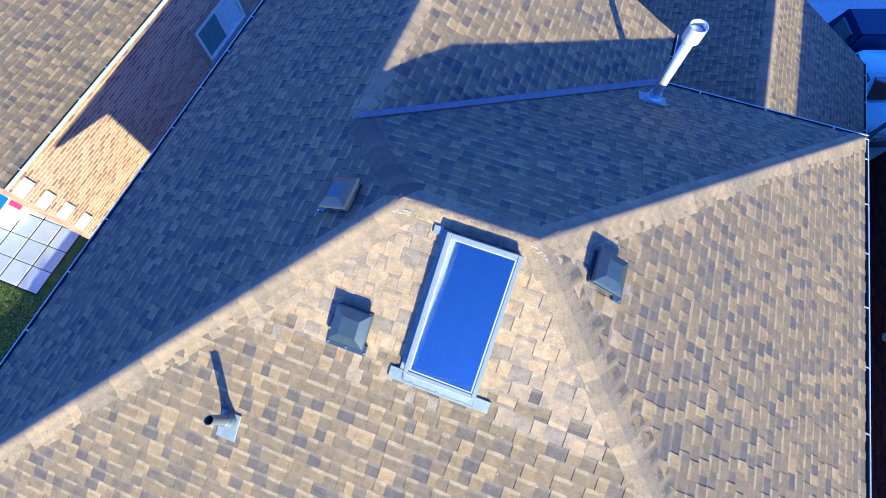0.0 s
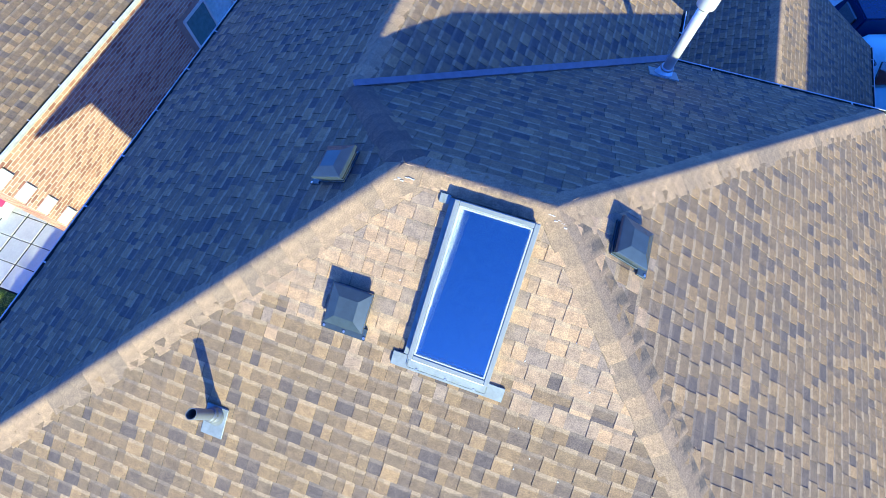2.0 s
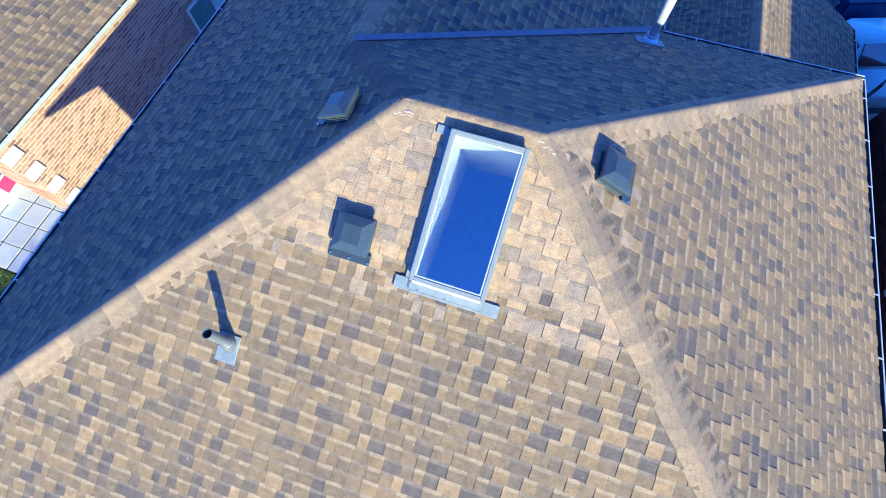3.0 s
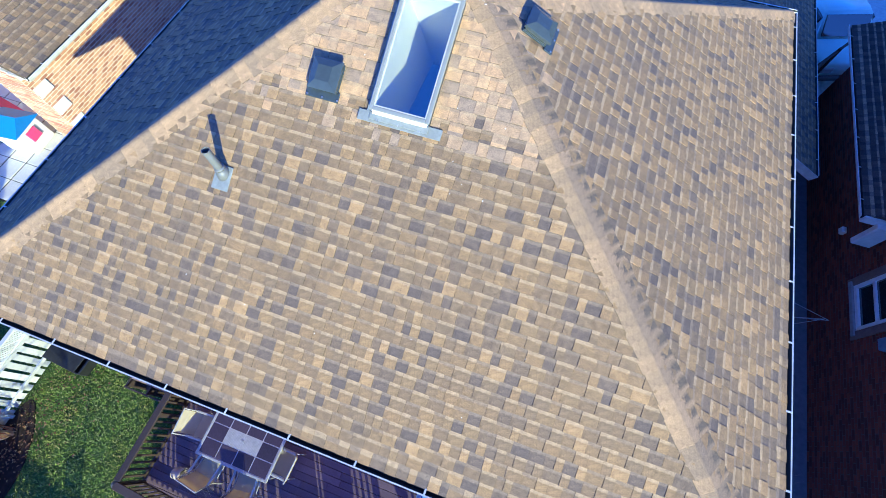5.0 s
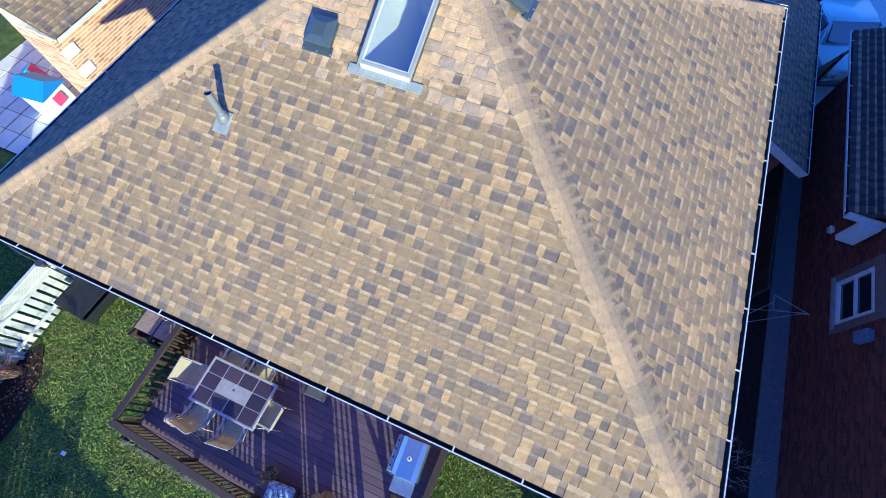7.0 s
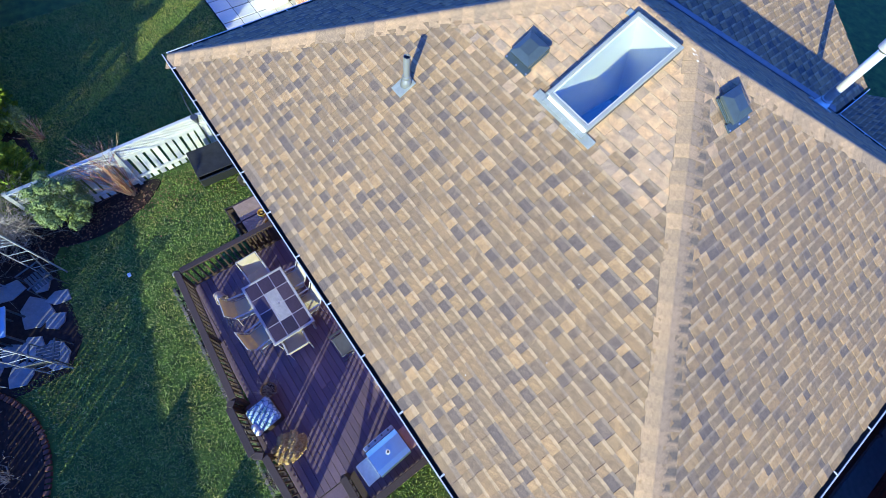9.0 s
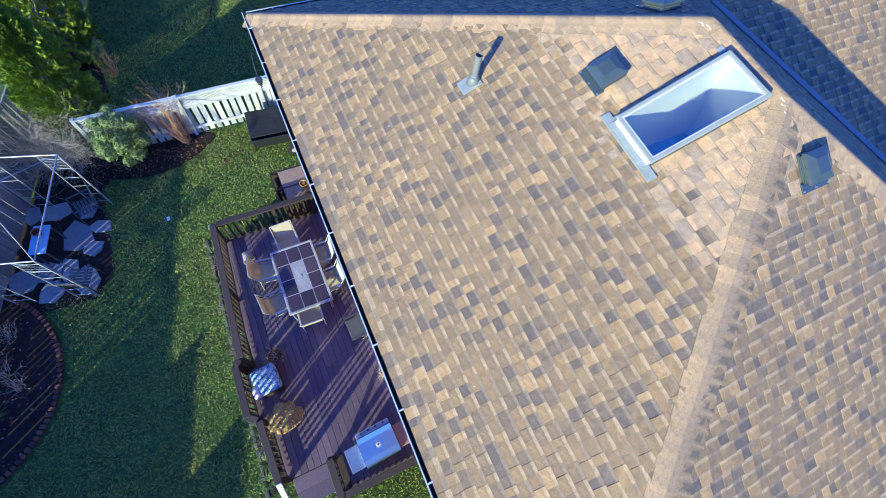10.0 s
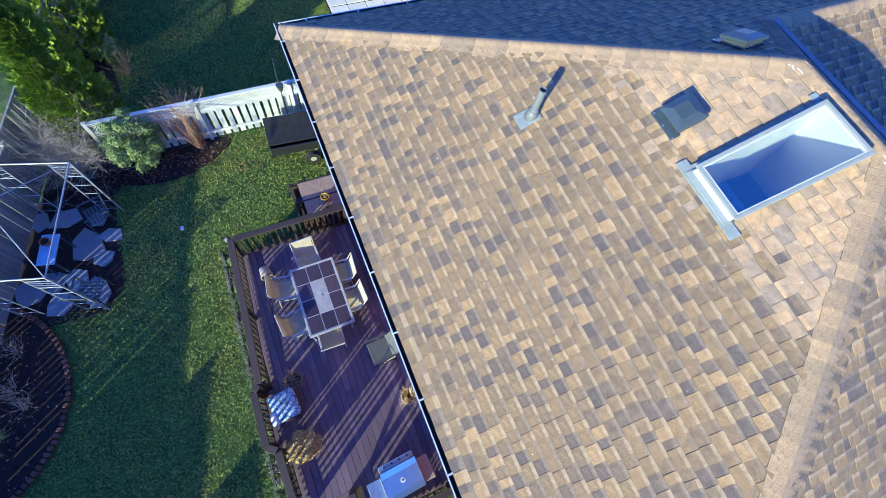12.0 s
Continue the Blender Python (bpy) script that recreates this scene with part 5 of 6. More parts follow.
for i in range(9):
    a, q = rng.uniform(0.3, 2.6), rng.uniform(0.5, 2.0)
    kind = i % 3
    c = tagged(mesh_ob("bed_plant", *(stems(rng, 30, 0.5, 0.8, 0.006, 0.7, 0.12) if kind else blades(rng, 120, 0.3, 0.3, 0.006, 1.1)), TWIG if kind else LAUREL),
               "bare twiggy plant in the round bed" if kind else "grey-green spiky plant in the round bed", "plant", "plants in the round bed")
    c.location = (2.7 + q * math.cos(a), -8.85 + q * math.sin(a), 0.03)


def fence(name, a, b, h, board, gap, material, label, lattice=False, both=True, gaps=()):
    # gaps: stretches whose boards stand apart; elsewhere they touch
    """A board fence from a to b: posts, rails, boards, and a lattice with its caps on top where it has one."""
    f = thing(name, label, "fence")
    a, b = Vector((*a, 0)), Vector((*b, 0))
    d = (b - a).normalized()
    n = (b - a).length
    out = Vector((-d.y, d.x, 0))
    m = Matrix(((d.x, out.x, 0, a.x), (d.y, out.y, 0, a.y), (0, 0, 1, 0), (0, 0, 0, 1)))
    hb = h - (0.34 if lattice else 0.0)
    for i in range(int(n / 2.4) + 1):
        o = part("post", boxed((-0.045, -0.045, 0), (0.045, 0.045, h + 0.03), 0.006), material, f)
        o.matrix_basis = m @ Matrix.Translation((min(n, i * 2.4), 0, 0))
    for z in (0.25, hb - 0.12):
        part("rail", boxed((0, -0.02, z), (n, 0.02, z + 0.085), 0, m), material, f)
    s, k = 0.0, 0
    shared = boxed((0, -0.009, 0), (board, 0.009, hb - 0.05), 0.003)
    me = bpy.data.meshes.new("board")
    shared.to_mesh(me)
    shared.free()
    me.materials.append(material)
    while s + board < n:
        g = gap if not gaps or any(lo < a.x + d.x * s < hi for lo, hi in gaps) else 0.004
        o = new("board", me)
        o.parent = f
        off = 0.03 if (not both or k % 2) else -0.03
        o.matrix_basis = m @ pose(s + rng.uniform(-0.004, 0.004), off, 0.04 + rng.uniform(-0.01, 0.01), 0, rng.uniform(-0.5, 0.5), 0)
        s += board + g
        k += 1
    if lattice:
        part("cap", boxed((0, -0.05, h - 0.03), (n, 0.05, h), 0.004, m), material, f)
        part("rail", boxed((0, -0.025, hb - 0.02), (n, 0.025, hb + 0.02), 0, m), material, f)
        bm = bmesh.new()
        c = 0.30
        j = -c
        while j < n:
            for sgn, y in ((1, 0.004), (-1, -0.004)):
                x0, x1 = (j, j + c) if sgn > 0 else (j + c, j)
                if 0 <= min(x0, x1) and max(x0, x1) <= n:
                    p, q = m @ Vector((x0, y, hb + 0.02)), m @ Vector((x1, y, h - 0.03))
                    bar(bm, p, q, 0.008, 0.03)
            j += 0.075
        part("lattice", bm, material, f, "diagonal lattice panel")
    return f


fence("garden_fence", (-2.6, -4.7), (-2.6, 0.6), 1.5, 0.14, 0.06, FENCE_WHITE, "weathered white board fence with a lattice top", True, False)
# partly unseen fence: heights and open stretches set to shape its lawn shade
for x0, x1, h in ((-14.0, -2.6, 1.6), (-2.6, 4.9, 1.40), (4.9, 7.2, 1.45), (7.2, 10.2, 1.68), (10.2, 16.0, 2.1)):
    fence("back_fence", (x0, fence_y(x0)), (x1, fence_y(x1)), h, 0.14, 0.062, FENCE_GREY, "grey board fence along the back of the garden", False, False, [(-6.6, -3.4), (0.9, 5.0)])

feeder = thing("bird_feeder", "black iron hanging feeder on the fence", "bird feeder", Matrix.Translation((-2.58, -0.15, 0)))
part("pole", tube(bmesh.new(), (0, 0, 0), (0, 0, 1.95), 0.012, n=8), DARK_METAL, feeder)
part("arm", tube(bmesh.new(), (0, 0, 1.93), (-0.35, 0.05, 2.05), 0.01, n=8), DARK_METAL, feeder)
part("arm", tube(bmesh.new(), (0, 0, 1.75), (0.22, 0.0, 1.72), 0.01, n=8), DARK_METAL, feeder)
part("basket", tube(bmesh.new(), (0.2, 0, 1.50), (0.2, 0, 1.66), 0.06, 0.10, 16), DARK_METAL, feeder)

trailer = thing("utility_trailer", "black utility trailer with a covered bed by the fence", "trailer", pose(-1.66, 0.02, 0, 0, 0, -4))
part("bed", boxed((-0.52, -0.88, 0.42), (0.52, 0.9, 0.47), 0.01), DARK_METAL, trailer)
part("side", boxed((0.50, -0.88, 0.45), (0.55, 0.9, 0.74), 0.008), plain("black_steel", (0.025, 0.028, 0.03), 0.4, 0.2), trailer)
part("side", boxed((-0.55, -0.88, 0.45), (-0.50, 0.9, 0.74), 0.008), plain("black_steel_side", (0.025, 0.028, 0.03), 0.4, 0.2), trailer)
part("tailgate", boxed((-0.50, -0.90, 0.45), (0.50, -0.86, 0.74), 0.008), plain("black_steel_gate", (0.025, 0.028, 0.03), 0.4, 0.2), trailer)
part("cover", boxed((-0.53, -0.9, 0.742), (0.42, 0.92, 0.765), 0.008), plain("grey_cover", (0.020, 0.022, 0.024), 0.75, var=0.5, scale=4), trailer, "worn dark grey cover panel")
part("axle", tube(bmesh.new(), (-0.6, 0.15, 0.25), (0.6, 0.15, 0.25), 0.025, n=10), DARK_METAL, trailer)
for x in (-0.62, 0.62):
    w = part("wheel", tube(bmesh.new(), (x - 0.07, 0.15, 0.2), (x + 0.07, 0.15, 0.2), 0.2, n=28), RUBBER, trailer)
    part("rim", tube(bmesh.new(), (x - 0.075, 0.15, 0.2), (x + 0.075, 0.15, 0.2), 0.085, n=20), ALU, w)
part("drawbar", bar(bmesh.new(), (0, 0.9, 0.40), (0, 1.7, 0.35), 0.06), DARK_METAL, trailer)
part("jack", bar(bmesh.new(), (0, 1.6, 0.0), (0, 1.6, 0.4), 0.05), DARK_METAL, trailer)


laurel = thing("laurel_bush", "rounded evergreen bush with pale green leaves", "bush", Matrix.Translation((-2.35, -3.95, 0)))
mesh_ob("foliage", *shrub_leaves(rng, 11000, 0, 0.95, 0.70, 0.68, 0.045, 0.26), LAUREL, laurel)
mesh_ob("stems", *stems(rng, 14, 0.9, 0.5, 0.014, 0.4, 0.1), BARK, laurel)
red = thing("dogwood_shrub", "leafless shrub with reddish fanned stems", "shrub", pose(-2.38, -2.60, 0.02, 6, -14, 0))
mesh_ob("branchwork", *stems(rng, 55, 1.95, 0.32, 0.011, 0.30, 0.12, twigs=3), RED_TWIG, red)
bare = thing("bare_shrub", "large leafless grey shrub with tangled twigs", "shrub", Matrix.Translation((-2.95, -5.45, 0)))
mesh_ob("branchwork", *stems(rng, 170, 2.3, 0.6, 0.007, 1.0, 0.25, twigs=12), TWIG, bare)
mesh_ob("branchwork", *stems(rng, 140, 1.9, 0.95, 0.006, 1.2, 0.4, twigs=12), TWIG, bare)


def cedar_tree(x, y, h, r, seed, label, count=45000):
    """A columnar cedar: a thin trunk and a crown of upright sprays, each a flat fan of scale leaves, on an uneven column."""
    t = thing("cedar_tree", label, "tree", Matrix.Translation((x, y, 0)), "cedars by the fence")
    mesh_ob("trunk", *stems(random.Random(3), 1, h * 0.95, 0.0, 0.09, 0.02, 0, twigs=0), BARK, t)
    g = random.Random(seed)
    verts, faces = [], []
    leaves = 30
    for _ in range(count // leaves):
        z = h * g.random() ** 0.9
        a = g.uniform(0, 2 * math.pi)
        bulge = 1 + 0.40 * noise.noise(Vector((math.cos(a) * 1.6 + seed, math.sin(a) * 1.6, z * 1.3))) + 0.30 * noise.noise(Vector((math.cos(a) * 5, math.sin(a) * 5, z * 5)))
        rad = r * (0.75 + 0.25 * min(1.0, z / (0.2 * h))) * (1 - (z / h) ** 3.2) * bulge * (1 - 0.25 * g.random() ** 2) + 0.03
        c = Vector((rad * math.cos(a), rad * math.sin(a), z + 0.05))
        grow = (Vector((math.cos(a), math.sin(a), 0.9)) + Vector((g.gauss(0, 0.25), g.gauss(0, 0.25), g.gauss(0, 0.2)))).normalized()
        wide = grow.cross(Vector((g.gauss(0, 1), g.gauss(0, 1), g.gauss(0, 0.4)))).normalized()
        size = g.uniform(0.09, 0.17)
        for _ in range(leaves):
            q, w = g.random(), g.uniform(-1, 1)
            p = c + grow * (size * (q - 0.4)) + wide * (size * 0.55 * w * (1 - 0.6 * q))
            d = (grow + wide * w * 0.8 + Vector((g.gauss(0, 0.25), g.gauss(0, 0.25), g.gauss(0, 0.25)))).normalized()
            e = d.cross(grow.cross(wide)).normalized()
            sz_ = g.uniform(0.024, 0.044)
            k = len(verts)
            verts += [p - d * sz_ * 0.6, p + e * sz_ * 0.42, p + d * sz_, p - e * sz_ * 0.42]
            faces += [[k, k + 1, k + 2, k + 3]]
    mesh_ob("crown", verts, faces, CEDAR, t)
    return t


cedar_tree(-3.45, -4.8, 4.2, 0.74, 5, "tall bright green columnar cedar by the white fence", 140000)
cedar_tree(-6.7, -5.05, 4.5, 0.86, 8, "tall bright green columnar cedar further along the fence", 120000)
dark_bush = thing("round_bush", "small dark green bush by the neighbour's fence", "bush", Matrix.Translation((-6.3, -4.35, 0)))
mesh_ob("foliage", *shrub_leaves(rng, 1800, 0, 0.45, 0.35, 0.4, 0.045, 0.2), LAUREL, dark_bush)
nred = thing("dogwood_shrub", "thin red-stemmed shrub on the neighbour's side", "shrub", Matrix.Translation((-5.6, -4.0, 0)))
mesh_ob("stems", *stems(rng, 24, 0.8, 0.5, 0.008, 0.4, 0.08, twigs=3), RED_TWIG, nred)

# gazebo frame, its canopy taken off
gaz = thing("gazebo_frame", "white metal gazebo frame without its canopy", "gazebo")
corners = [Vector(p) for p in ((-1.0, -4.78, 0), (1.5, -5.43, 0), (1.02, -7.1, 0), (-1.48, -6.45, 0))]
GAZ = plain("white_tube", (0.38, 0.41, 0.42), 0.4, 0.1)
for i, c in enumerate(corners):
    nx, pv = corners[(i + 1) % 4], corners[i - 1]
    part("top_beam", tube(bmesh.new(), c + Vector((0, 0, 2.15)), nx + Vector((0, 0, 2.15)), 0.016, n=10), GAZ, gaz)
    part("rafter", tube(bmesh.new(), c + Vector((0, 0, 2.15)), sum(corners, Vector()) / 4 + Vector((0, 0, 2.75)), 0.010, n=8), GAZ, gaz)
    for other in ((nx,) if i % 2 else (pv,)):
        d = (other - c).normalized()
        e = c + d * 0.42
        bm = bmesh.new()
        tube(bm, e, e + Vector((0, 0, 2.15)), 0.012, n=8)
        for k in range(6):
            z = 0.2 + k * 0.36
            tube(bm, c + Vector((0, 0, z)), e + Vector((0, 0, z)), 0.008, n=6)
        for k in range(4):
            tube(bm, c + Vector((0, 0, 1.6 + k * 0.12)), e + Vector((0, 0, 1.72 + k * 0.12)), 0.006, n=6)
        part("leg_panel", bm, GAZ, gaz, "ladder-like leg panel")
    part("leg", tube(bmesh.new(), c, c + Vector((0, 0, 2.15)), 0.02, n=10), GAZ, gaz)

flags = outlined("pavement_flagstones", [(-1.75, -4.95), (0.9, -5.0), (1.55, -5.5), (1.4, -7.9), (-1.9, -6.95)], 0.012, MULCH, "irregular grey flagstone patio", "patio")
for i, (x, y, r1, r2) in enumerate(((-1.18, -6.02, 0.30, 0.42), (-0.30, -5.70, 0.50, 0.42), (-0.42, -5.12, 0.26, 0.30), (0.16, -5.36, 0.22, 0.24), (0.98, -5.62, 0.46, 0.26), (0.50, -6.95, 0.34, 0.36), (-1.28, -6.60, 0.34, 0.26),
                                     (0.50, -5.98, 0.36, 0.28), (-0.95, -5.36, 0.20, 0.22), (1.02, -6.35, 0.30, 0.34), (0.42, -6.42, 0.30, 0.26))):
    n = rnd.randint(5, 7)
    pts = [(r1 * rnd.uniform(0.72, 1.18) * math.cos(2 * math.pi * k / n + i), r2 * rnd.uniform(0.72, 1.18) * math.sin(2 * math.pi * k / n + i)) for k in range(n)]
    vs = [(a, b, 0.035) for a, b in pts] + [(a * 1.03, b * 1.03, 0.0) for a, b in pts]
    o = mesh_ob("flagstone", vs, [list(range(n))] + [[k, n + k, n + (k + 1) % n, (k + 1) % n] for k in range(n)], STONE, flags)
    o.location = (x, y, 0.006 + 0.004 * (i % 5))

gtable = thing("garden_table", "small pale blue garden table on the flagstones", "table", pose(-0.05, -6.13, 0, 0, 0, -14))
part("tabletop", boxed((-0.38, -0.18, 0.66), (0.38, 0.18, 0.70), 0.008), BLUE_TOP, gtable)
for x in (-0.33, 0.33):
    for y in (-0.14, 0.14):
        part("leg", bar(bmesh.new(), (x, y, 0.66), (x, y, 0.0), 0.035), DARK_METAL, gtable)
pot("clay_pot", -0.2, -6.12, 0.70, 0.10, 0.12, plain("clay", (0.36, 0.12, 0.06), 0.8), "small clay pot on the garden table")


def garden_chair(m):
    c = thing("garden_chair", "black slatted metal garden chair", "chair", m, "garden chairs")
    for k in range(6):
        part("seat_slat", boxed((-0.24 + k * 0.08, -0.24, 0.42), (-0.185 + k * 0.08, 0.24, 0.435)), DARK_METAL, c)
        part("back_slat", bar(bmesh.new(), (-0.26, -0.2 + k * 0.08, 0.44), (-0.36, -0.2 + k * 0.08, 0.90), 0.04, 0.012), DARK_METAL, c)
    part("top_rail", tube(bmesh.new(), (-0.36, -0.25, 0.91), (-0.36, 0.25, 0.91), 0.014, n=8), DARK_METAL, c)
    for y in (-0.25, 0.25):
        part("arm", bar(bmesh.new(), (-0.30, y, 0.64), (0.24, y, 0.64), 0.04, 0.015), DARK_METAL, c)
        part("leg", tube(bmesh.new(), (0.24, y, 0.64), (0.26, y, 0), 0.014, n=8), DARK_METAL, c)
        part("leg", tube(bmesh.new(), (-0.25, y, 0.66), (-0.28, y, 0), 0.014, n=8), DARK_METAL, c)
    return c


gch = garden_chair(pose(-0.82, -5.2, 0.03, 0, 0, -75))
copy_thing(gch, pose(1.12, -5.55, 0.03, 0, 0, 160))

lantern = thing("garden_lantern", "small solar stake lantern at the corner of the deck", "lantern", Matrix.Translation((0.95, -2.5, 0)))
part("stake", tube(bmesh.new(), (0, 0, 0), (0, 0, 0.5), 0.012, n=8), DARK_METAL, lantern)
part("lamp", tube(bmesh.new(), (0, 0, 0.5), (0, 0, 0.62), 0.05, n=12), WHITE_PAINT, lantern)
part("roof", tube(bmesh.new(), (0, 0, 0.62), (0, 0, 0.70), 0.085, 0.02, 12), DARK_METAL, lantern)
scrap = thing("paper_scrap", "crumpled white and blue scrap lying on the lawn", "litter", Matrix.Translation((-0.03, -3.56, 0.045)))
bm = boxed((-0.06, -0.04, 0), (0.06, 0.04, 0.03), 0.01)
part("paper", bm, WHITE_PAINT, scrap)

# toys by the neighbour's wall
play = thing("toy_house", "white plastic playhouse with a blue roof", "playhouse", pose(-7.9, 4.45, 0.045, 0, 0, 6))
part("wall", boxed((-0.5, -0.42, 0), (0.5, 0.42, 0.85), 0.03), WHITE_PAINT, play)
bm = bmesh.new()
vs = [bm.verts.new(v) for v in ((-0.6, -0.52, 0.83), (0.6, -0.52, 0.83), (0.6, 0.52, 0.83), (-0.6, 0.52, 0.83), (-0.55, 0, 1.2), (0.55, 0, 1.2))]
for f in ((0, 1, 5, 4), (2, 3, 4, 5), (1, 2, 5), (3, 0, 4), (3, 2, 1, 0)):
    bm.faces.new([vs[i] for i in f])
part("roof", bm, BLUE_TOY, play, "blue plastic roof")
part("shutter", boxed((0.5, -0.2, 0.35), (0.56, 0.15, 0.68), 0.01), PINK_TOY, play, "pink shutter")
slide = thing("toy_slide", "turquoise plastic toddler slide", "slide", pose(-9.5, 4.9, 0.045, 0, 0, 30))
part("chute", bar(bmesh.new(), (-0.6, 0, 0.06), (0.4, 0, 0.7), 0.4, 0.06, 0.02), CYAN_TOY, slide)
part("ladder", bar(bmesh.new(), (0.42, 0, 0.7), (0.6, 0, 0.0), 0.36, 0.05, 0.02), PINK_TOY, slide)

# ---- parked pickup ----
def pickup(m):
    """A pickup truck that faces -x: lower body, cab, bed with a dark cap, glass, lights and wheels."""
    c = thing("pickup_truck", "pale pickup truck with a dark blue bed cap", "truck", m)

    def shell(prof, w, top_w, z_in, bevel=0.05):
        bm = bmesh.new()
        rows = [[bm.verts.new((x, sgn * (top_w if z > z_in else w), z)) for x, z in prof] for sgn in (-1, 1)]
        n = len(prof)
        for i in range(n):
            j = (i + 1) % n
            bm.faces.new([rows[0][i], rows[0][j], rows[1][j], rows[1][i]])
        bm.faces.new(rows[0][::-1])
        bm.faces.new(rows[1])
        bmesh.ops.recalc_face_normals(bm, faces=bm.faces)
        bmesh.ops.bevel(bm, geom=list(bm.edges), offset=bevel, segments=2, affect="EDGES")
        return bm

    part("body", shell([(-2.7, 0.4), (-2.7, 0.9), (-2.5, 1.0), (-1.55, 1.06), (0.0, 1.06), (1.55, 1.06), (1.6, 0.45)], 0.94, 0.94, 9), CAR_WHITE, c, smooth=True)
    part("cab", shell([(-1.65, 1.02), (-1.12, 1.62), (-0.95, 1.66), (-0.15, 1.64), (0.05, 1.02)], 0.90, 0.74, 1.3), CAR_WHITE, c, smooth=True)
    part("windscreen", bar(bmesh.new(), (-1.58, 0, 1.12), (-1.17, 0, 1.585), 1.42, 0.05, 0.01), PANE, c, "dark windscreen")
    part("bed_cap", shell([(0.12, 1.05), (0.25, 1.78), (1.35, 1.80), (1.5, 1.05)], 0.88, 0.78, 1.3, 0.04), CAR_BLUE, c, "dark blue bed cap")
    for sgn in (-1, 1):
        part("side_window", boxed((-1.20, sgn * 0.82 - 0.035, 1.16), (-0.72, sgn * 0.82 + 0.035, 1.52), 0.02), PANE, c)
        part("side_window", boxed((-0.64, sgn * 0.82 - 0.035, 1.16), (-0.18, sgn * 0.82 + 0.035, 1.52), 0.02), PANE, c)
        part("cap_window", boxed((0.45, sgn * 0.83 - 0.04, 1.22), (1.2, sgn * 0.83 + 0.04, 1.64), 0.03), PANE, c)
        part("mirror", boxed((-1.30, sgn * 1.02 - 0.09, 1.06), (-1.18, sgn * 1.02 + 0.09, 1.24), 0.03), CAR_BLUE, c)
        part("headlight", boxed((-2.72, sgn * 0.68 - 0.17, 0.70), (-2.62, sgn * 0.68 + 0.17, 0.86), 0.02), ALU, c)
        for x in (-1.75, 0.85):
            tyre = part("wheel", tube(bmesh.new(), (x, sgn * 0.84, 0.37), (x, sgn * 0.97, 0.37), 0.37, n=24), RUBBER, c)
            part("rim", tube(bmesh.new(), (x, sgn * 0.85, 0.37), (x, sgn * 0.98, 0.37), 0.22, n=16), ALU, tyre)
    part("bumper", boxed((-2.78, -0.9, 0.42), (-2.66, 0.9, 0.6), 0.03), DARK_METAL, c)
    return c


pickup(pose(14.75, 17.4, 0.025, 0, 0, 110))

# ---- side passage ----
side_fence = fence("side_fence", (13.7, 6.2), (13.75, 9.2), 1.2, 0.14, 0.012, RAIL_WOOD, "low brown board fence in the side passage", False, False)
fence("passage_gate", (13.3, 12.3), (14.95, 14.7), 1.8, 0.14, 0.004, RAIL_WOOD, "dark brown board gate across the side passage", False, False)
hedge = thing("passage_plants", "dark vines along the side passage", "plants", Matrix.Translation((13.9, 2.2, 0)))
mesh_ob("stems", *stems(rng, 40, 0.7, 0.9, 0.006, 0.9, 0.5, twigs=3), TWIG, hedge)
airer = thing("clothes_airer", "thin wire clothes airer by the path", "airer", Matrix.Translation((14.3, 5.9, 0)))
for a, b in (((-0.4, 0.2, 0.0), (0.3, 0.0, 1.1)), ((-0.4, -0.2, 0.0), (0.3, 0.0, 1.1)), ((-0.4, 0.2, 1.1), (0.4, 0.0, 1.1)), ((-0.4, -0.2, 1.1), (0.4, 0.0, 1.1)), ((-0.4, -0.2, 1.1), (-0.4, 0.2, 1.1)), ((-0.4, 0.0, 0.0), (-0.4, 0.0, 1.1))):
    part("wire", tube(bmesh.new(), a, b, 0.008, n=6), ALU, airer)

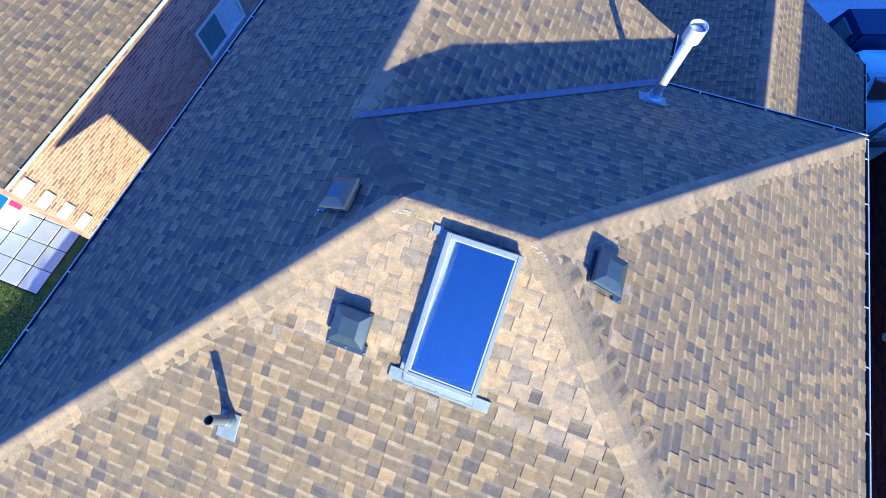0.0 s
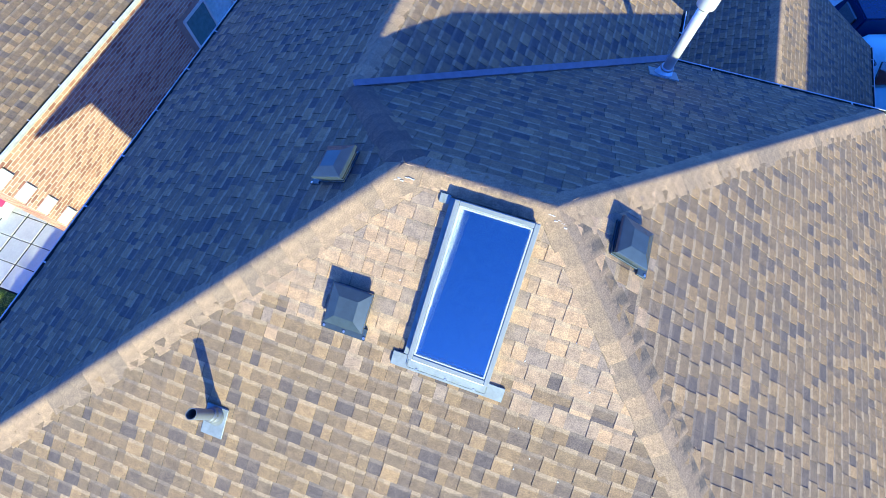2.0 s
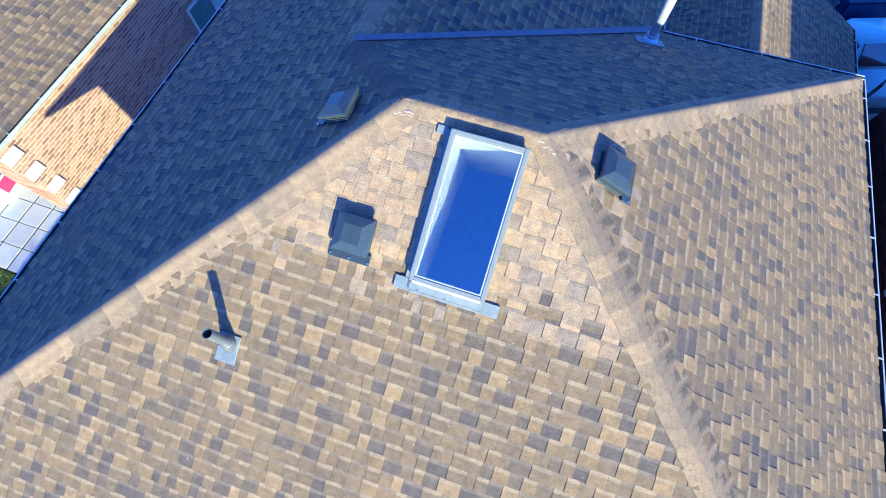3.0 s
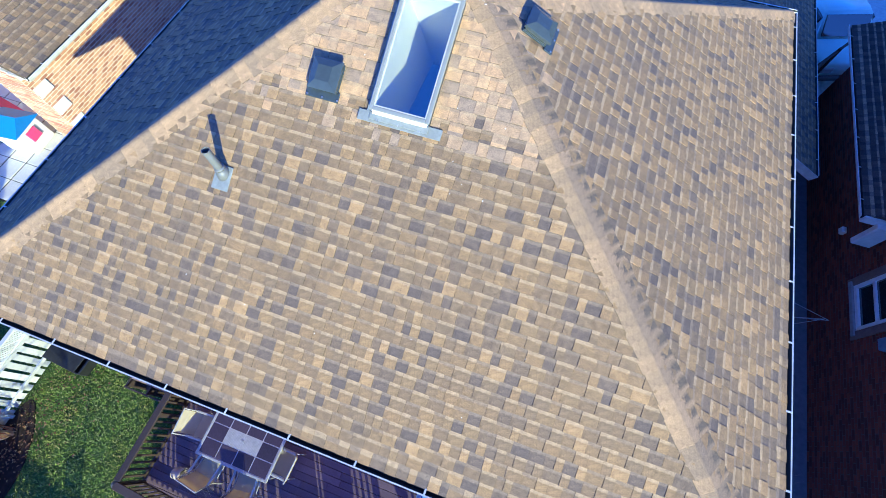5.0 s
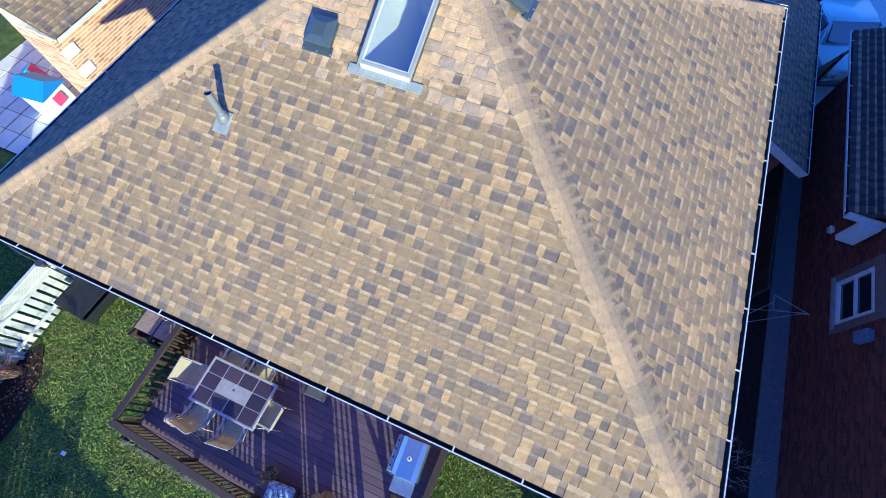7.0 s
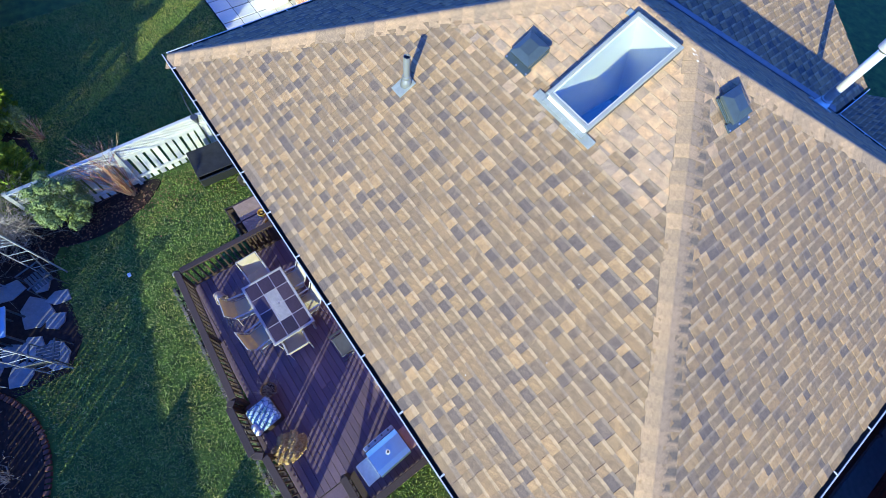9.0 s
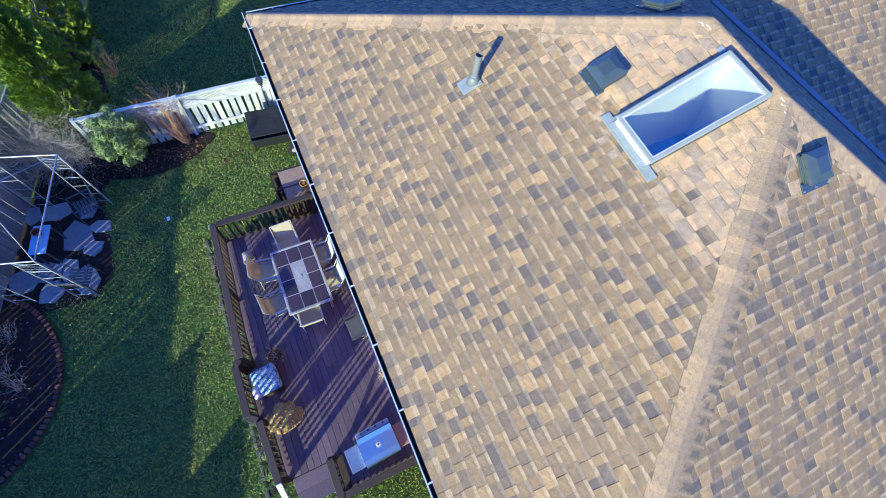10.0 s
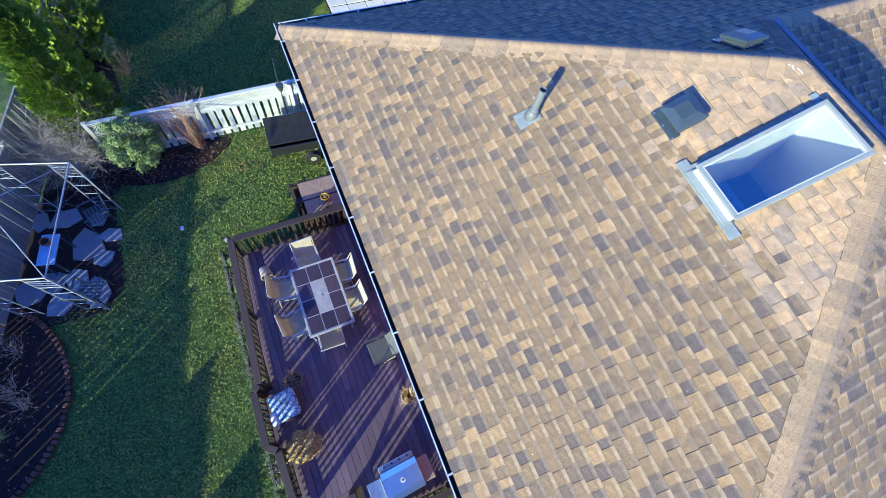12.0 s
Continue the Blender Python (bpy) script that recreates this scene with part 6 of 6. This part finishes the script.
# ---- grass ----
def grass_field(count, x0, x1, y0, y1, skip):
    r = np.random.default_rng(4)
    x, y = r.uniform(x0, x1, count), r.uniform(y0, y1, count)
    keep = ~skip(x, y)
    x, y = x[keep], y[keep]
    n = len(x)
    a, h, w = r.uniform(0, 2 * np.pi, n), r.uniform(0.02, 0.05, n), r.uniform(0.005, 0.011, n)
    le = r.uniform(0.6, 1.8, n) * h
    b = r.uniform(0, 2 * np.pi, n)
    v = np.zeros((n, 3, 3))
    v[:, 0] = np.stack([x - np.cos(a) * w, y - np.sin(a) * w, np.zeros(n)], 1)
    v[:, 1] = np.stack([x + np.cos(a) * w, y + np.sin(a) * w, np.zeros(n)], 1)
    v[:, 2] = np.stack([x + np.cos(b) * le, y + np.sin(b) * le, h], 1)
    me = bpy.data.meshes.new("grass")
    me.from_pydata(v.reshape(-1, 3).tolist(), [], np.arange(3 * n).reshape(-1, 3).tolist())
    me.materials.append(GRASS)
    return tagged(new("grass", me), "short green lawn grass", "grass", kind="stuff")


def no_grass(x, y):
    dk = (x > 1.2) & (x < 7.3) & (y > -2.85)
    hs = ((x > 0.3) & (y > 0.3)) | ((x > 10.6) & (y > -2.6))
    bd = (x < -1.6 + 0.15 * np.sin(y * 3)) & (x > -2.75) & (y < -2.2)
    bd = bd | ((x < -1.55) & (x > -6.4) & (y < -4.5))
    rd = (x - 2.7) ** 2 + (y + 8.85) ** 2 < 2.6 ** 2
    fl = (x > -1.7) & (x < 1.3) & (y < -5.05)
    back = y < -7.2 - 0.29 * x
    pat = (y > 2.35) & (x < -5.6)
    return dk | hs | bd | rd | fl | back | pat


grass_field(430000, -11.0, 11.5, -10.0, 2.4, no_grass)

# fallen leaves on the shrub bed and the lawn round it
LITTER = pieces("dead_leaves", [(0.20, 0.09, 0.05), (0.13, 0.06, 0.04), (0.30, 0.17, 0.09), (0.38, 0.27, 0.14)], 0.9, 30)


def leaf_litter(count, spots):
    r = random.Random(19)
    verts, faces = [], []
    for _ in range(count):
        x0, y0, sx, sy, z = r.choice(spots)
        p = Vector((r.gauss(x0, sx), r.gauss(y0, sy), z + r.uniform(0.0, 0.012)))
        a, s = r.uniform(0, 6.28), r.uniform(0.015, 0.035)
        u, v = Vector((math.cos(a), math.sin(a), r.uniform(-0.4, 0.4))) * s, Vector((-math.sin(a), math.cos(a), r.uniform(-0.4, 0.4))) * s * 0.6
        k = len(verts)
        verts += [p - u, p - v, p + u, p + v]
        faces.append([k, k + 1, k + 2, k + 3])
    return tagged(mesh_ob("leaf_litter", verts, faces, LITTER), "brown dead leaves fallen on the shrub bed", "leaves", kind="stuff")


leaf_litter(1500, [(-2.1, -2.9, 0.25, 0.6, 0.045), (-2.1, -4.3, 0.3, 0.6, 0.045), (-2.6, -5.3, 0.6, 0.4, 0.045), (-1.6, -1.2, 0.5, 0.8, 0.05), (2.7, -7.6, 0.9, 0.5, 0.055)])
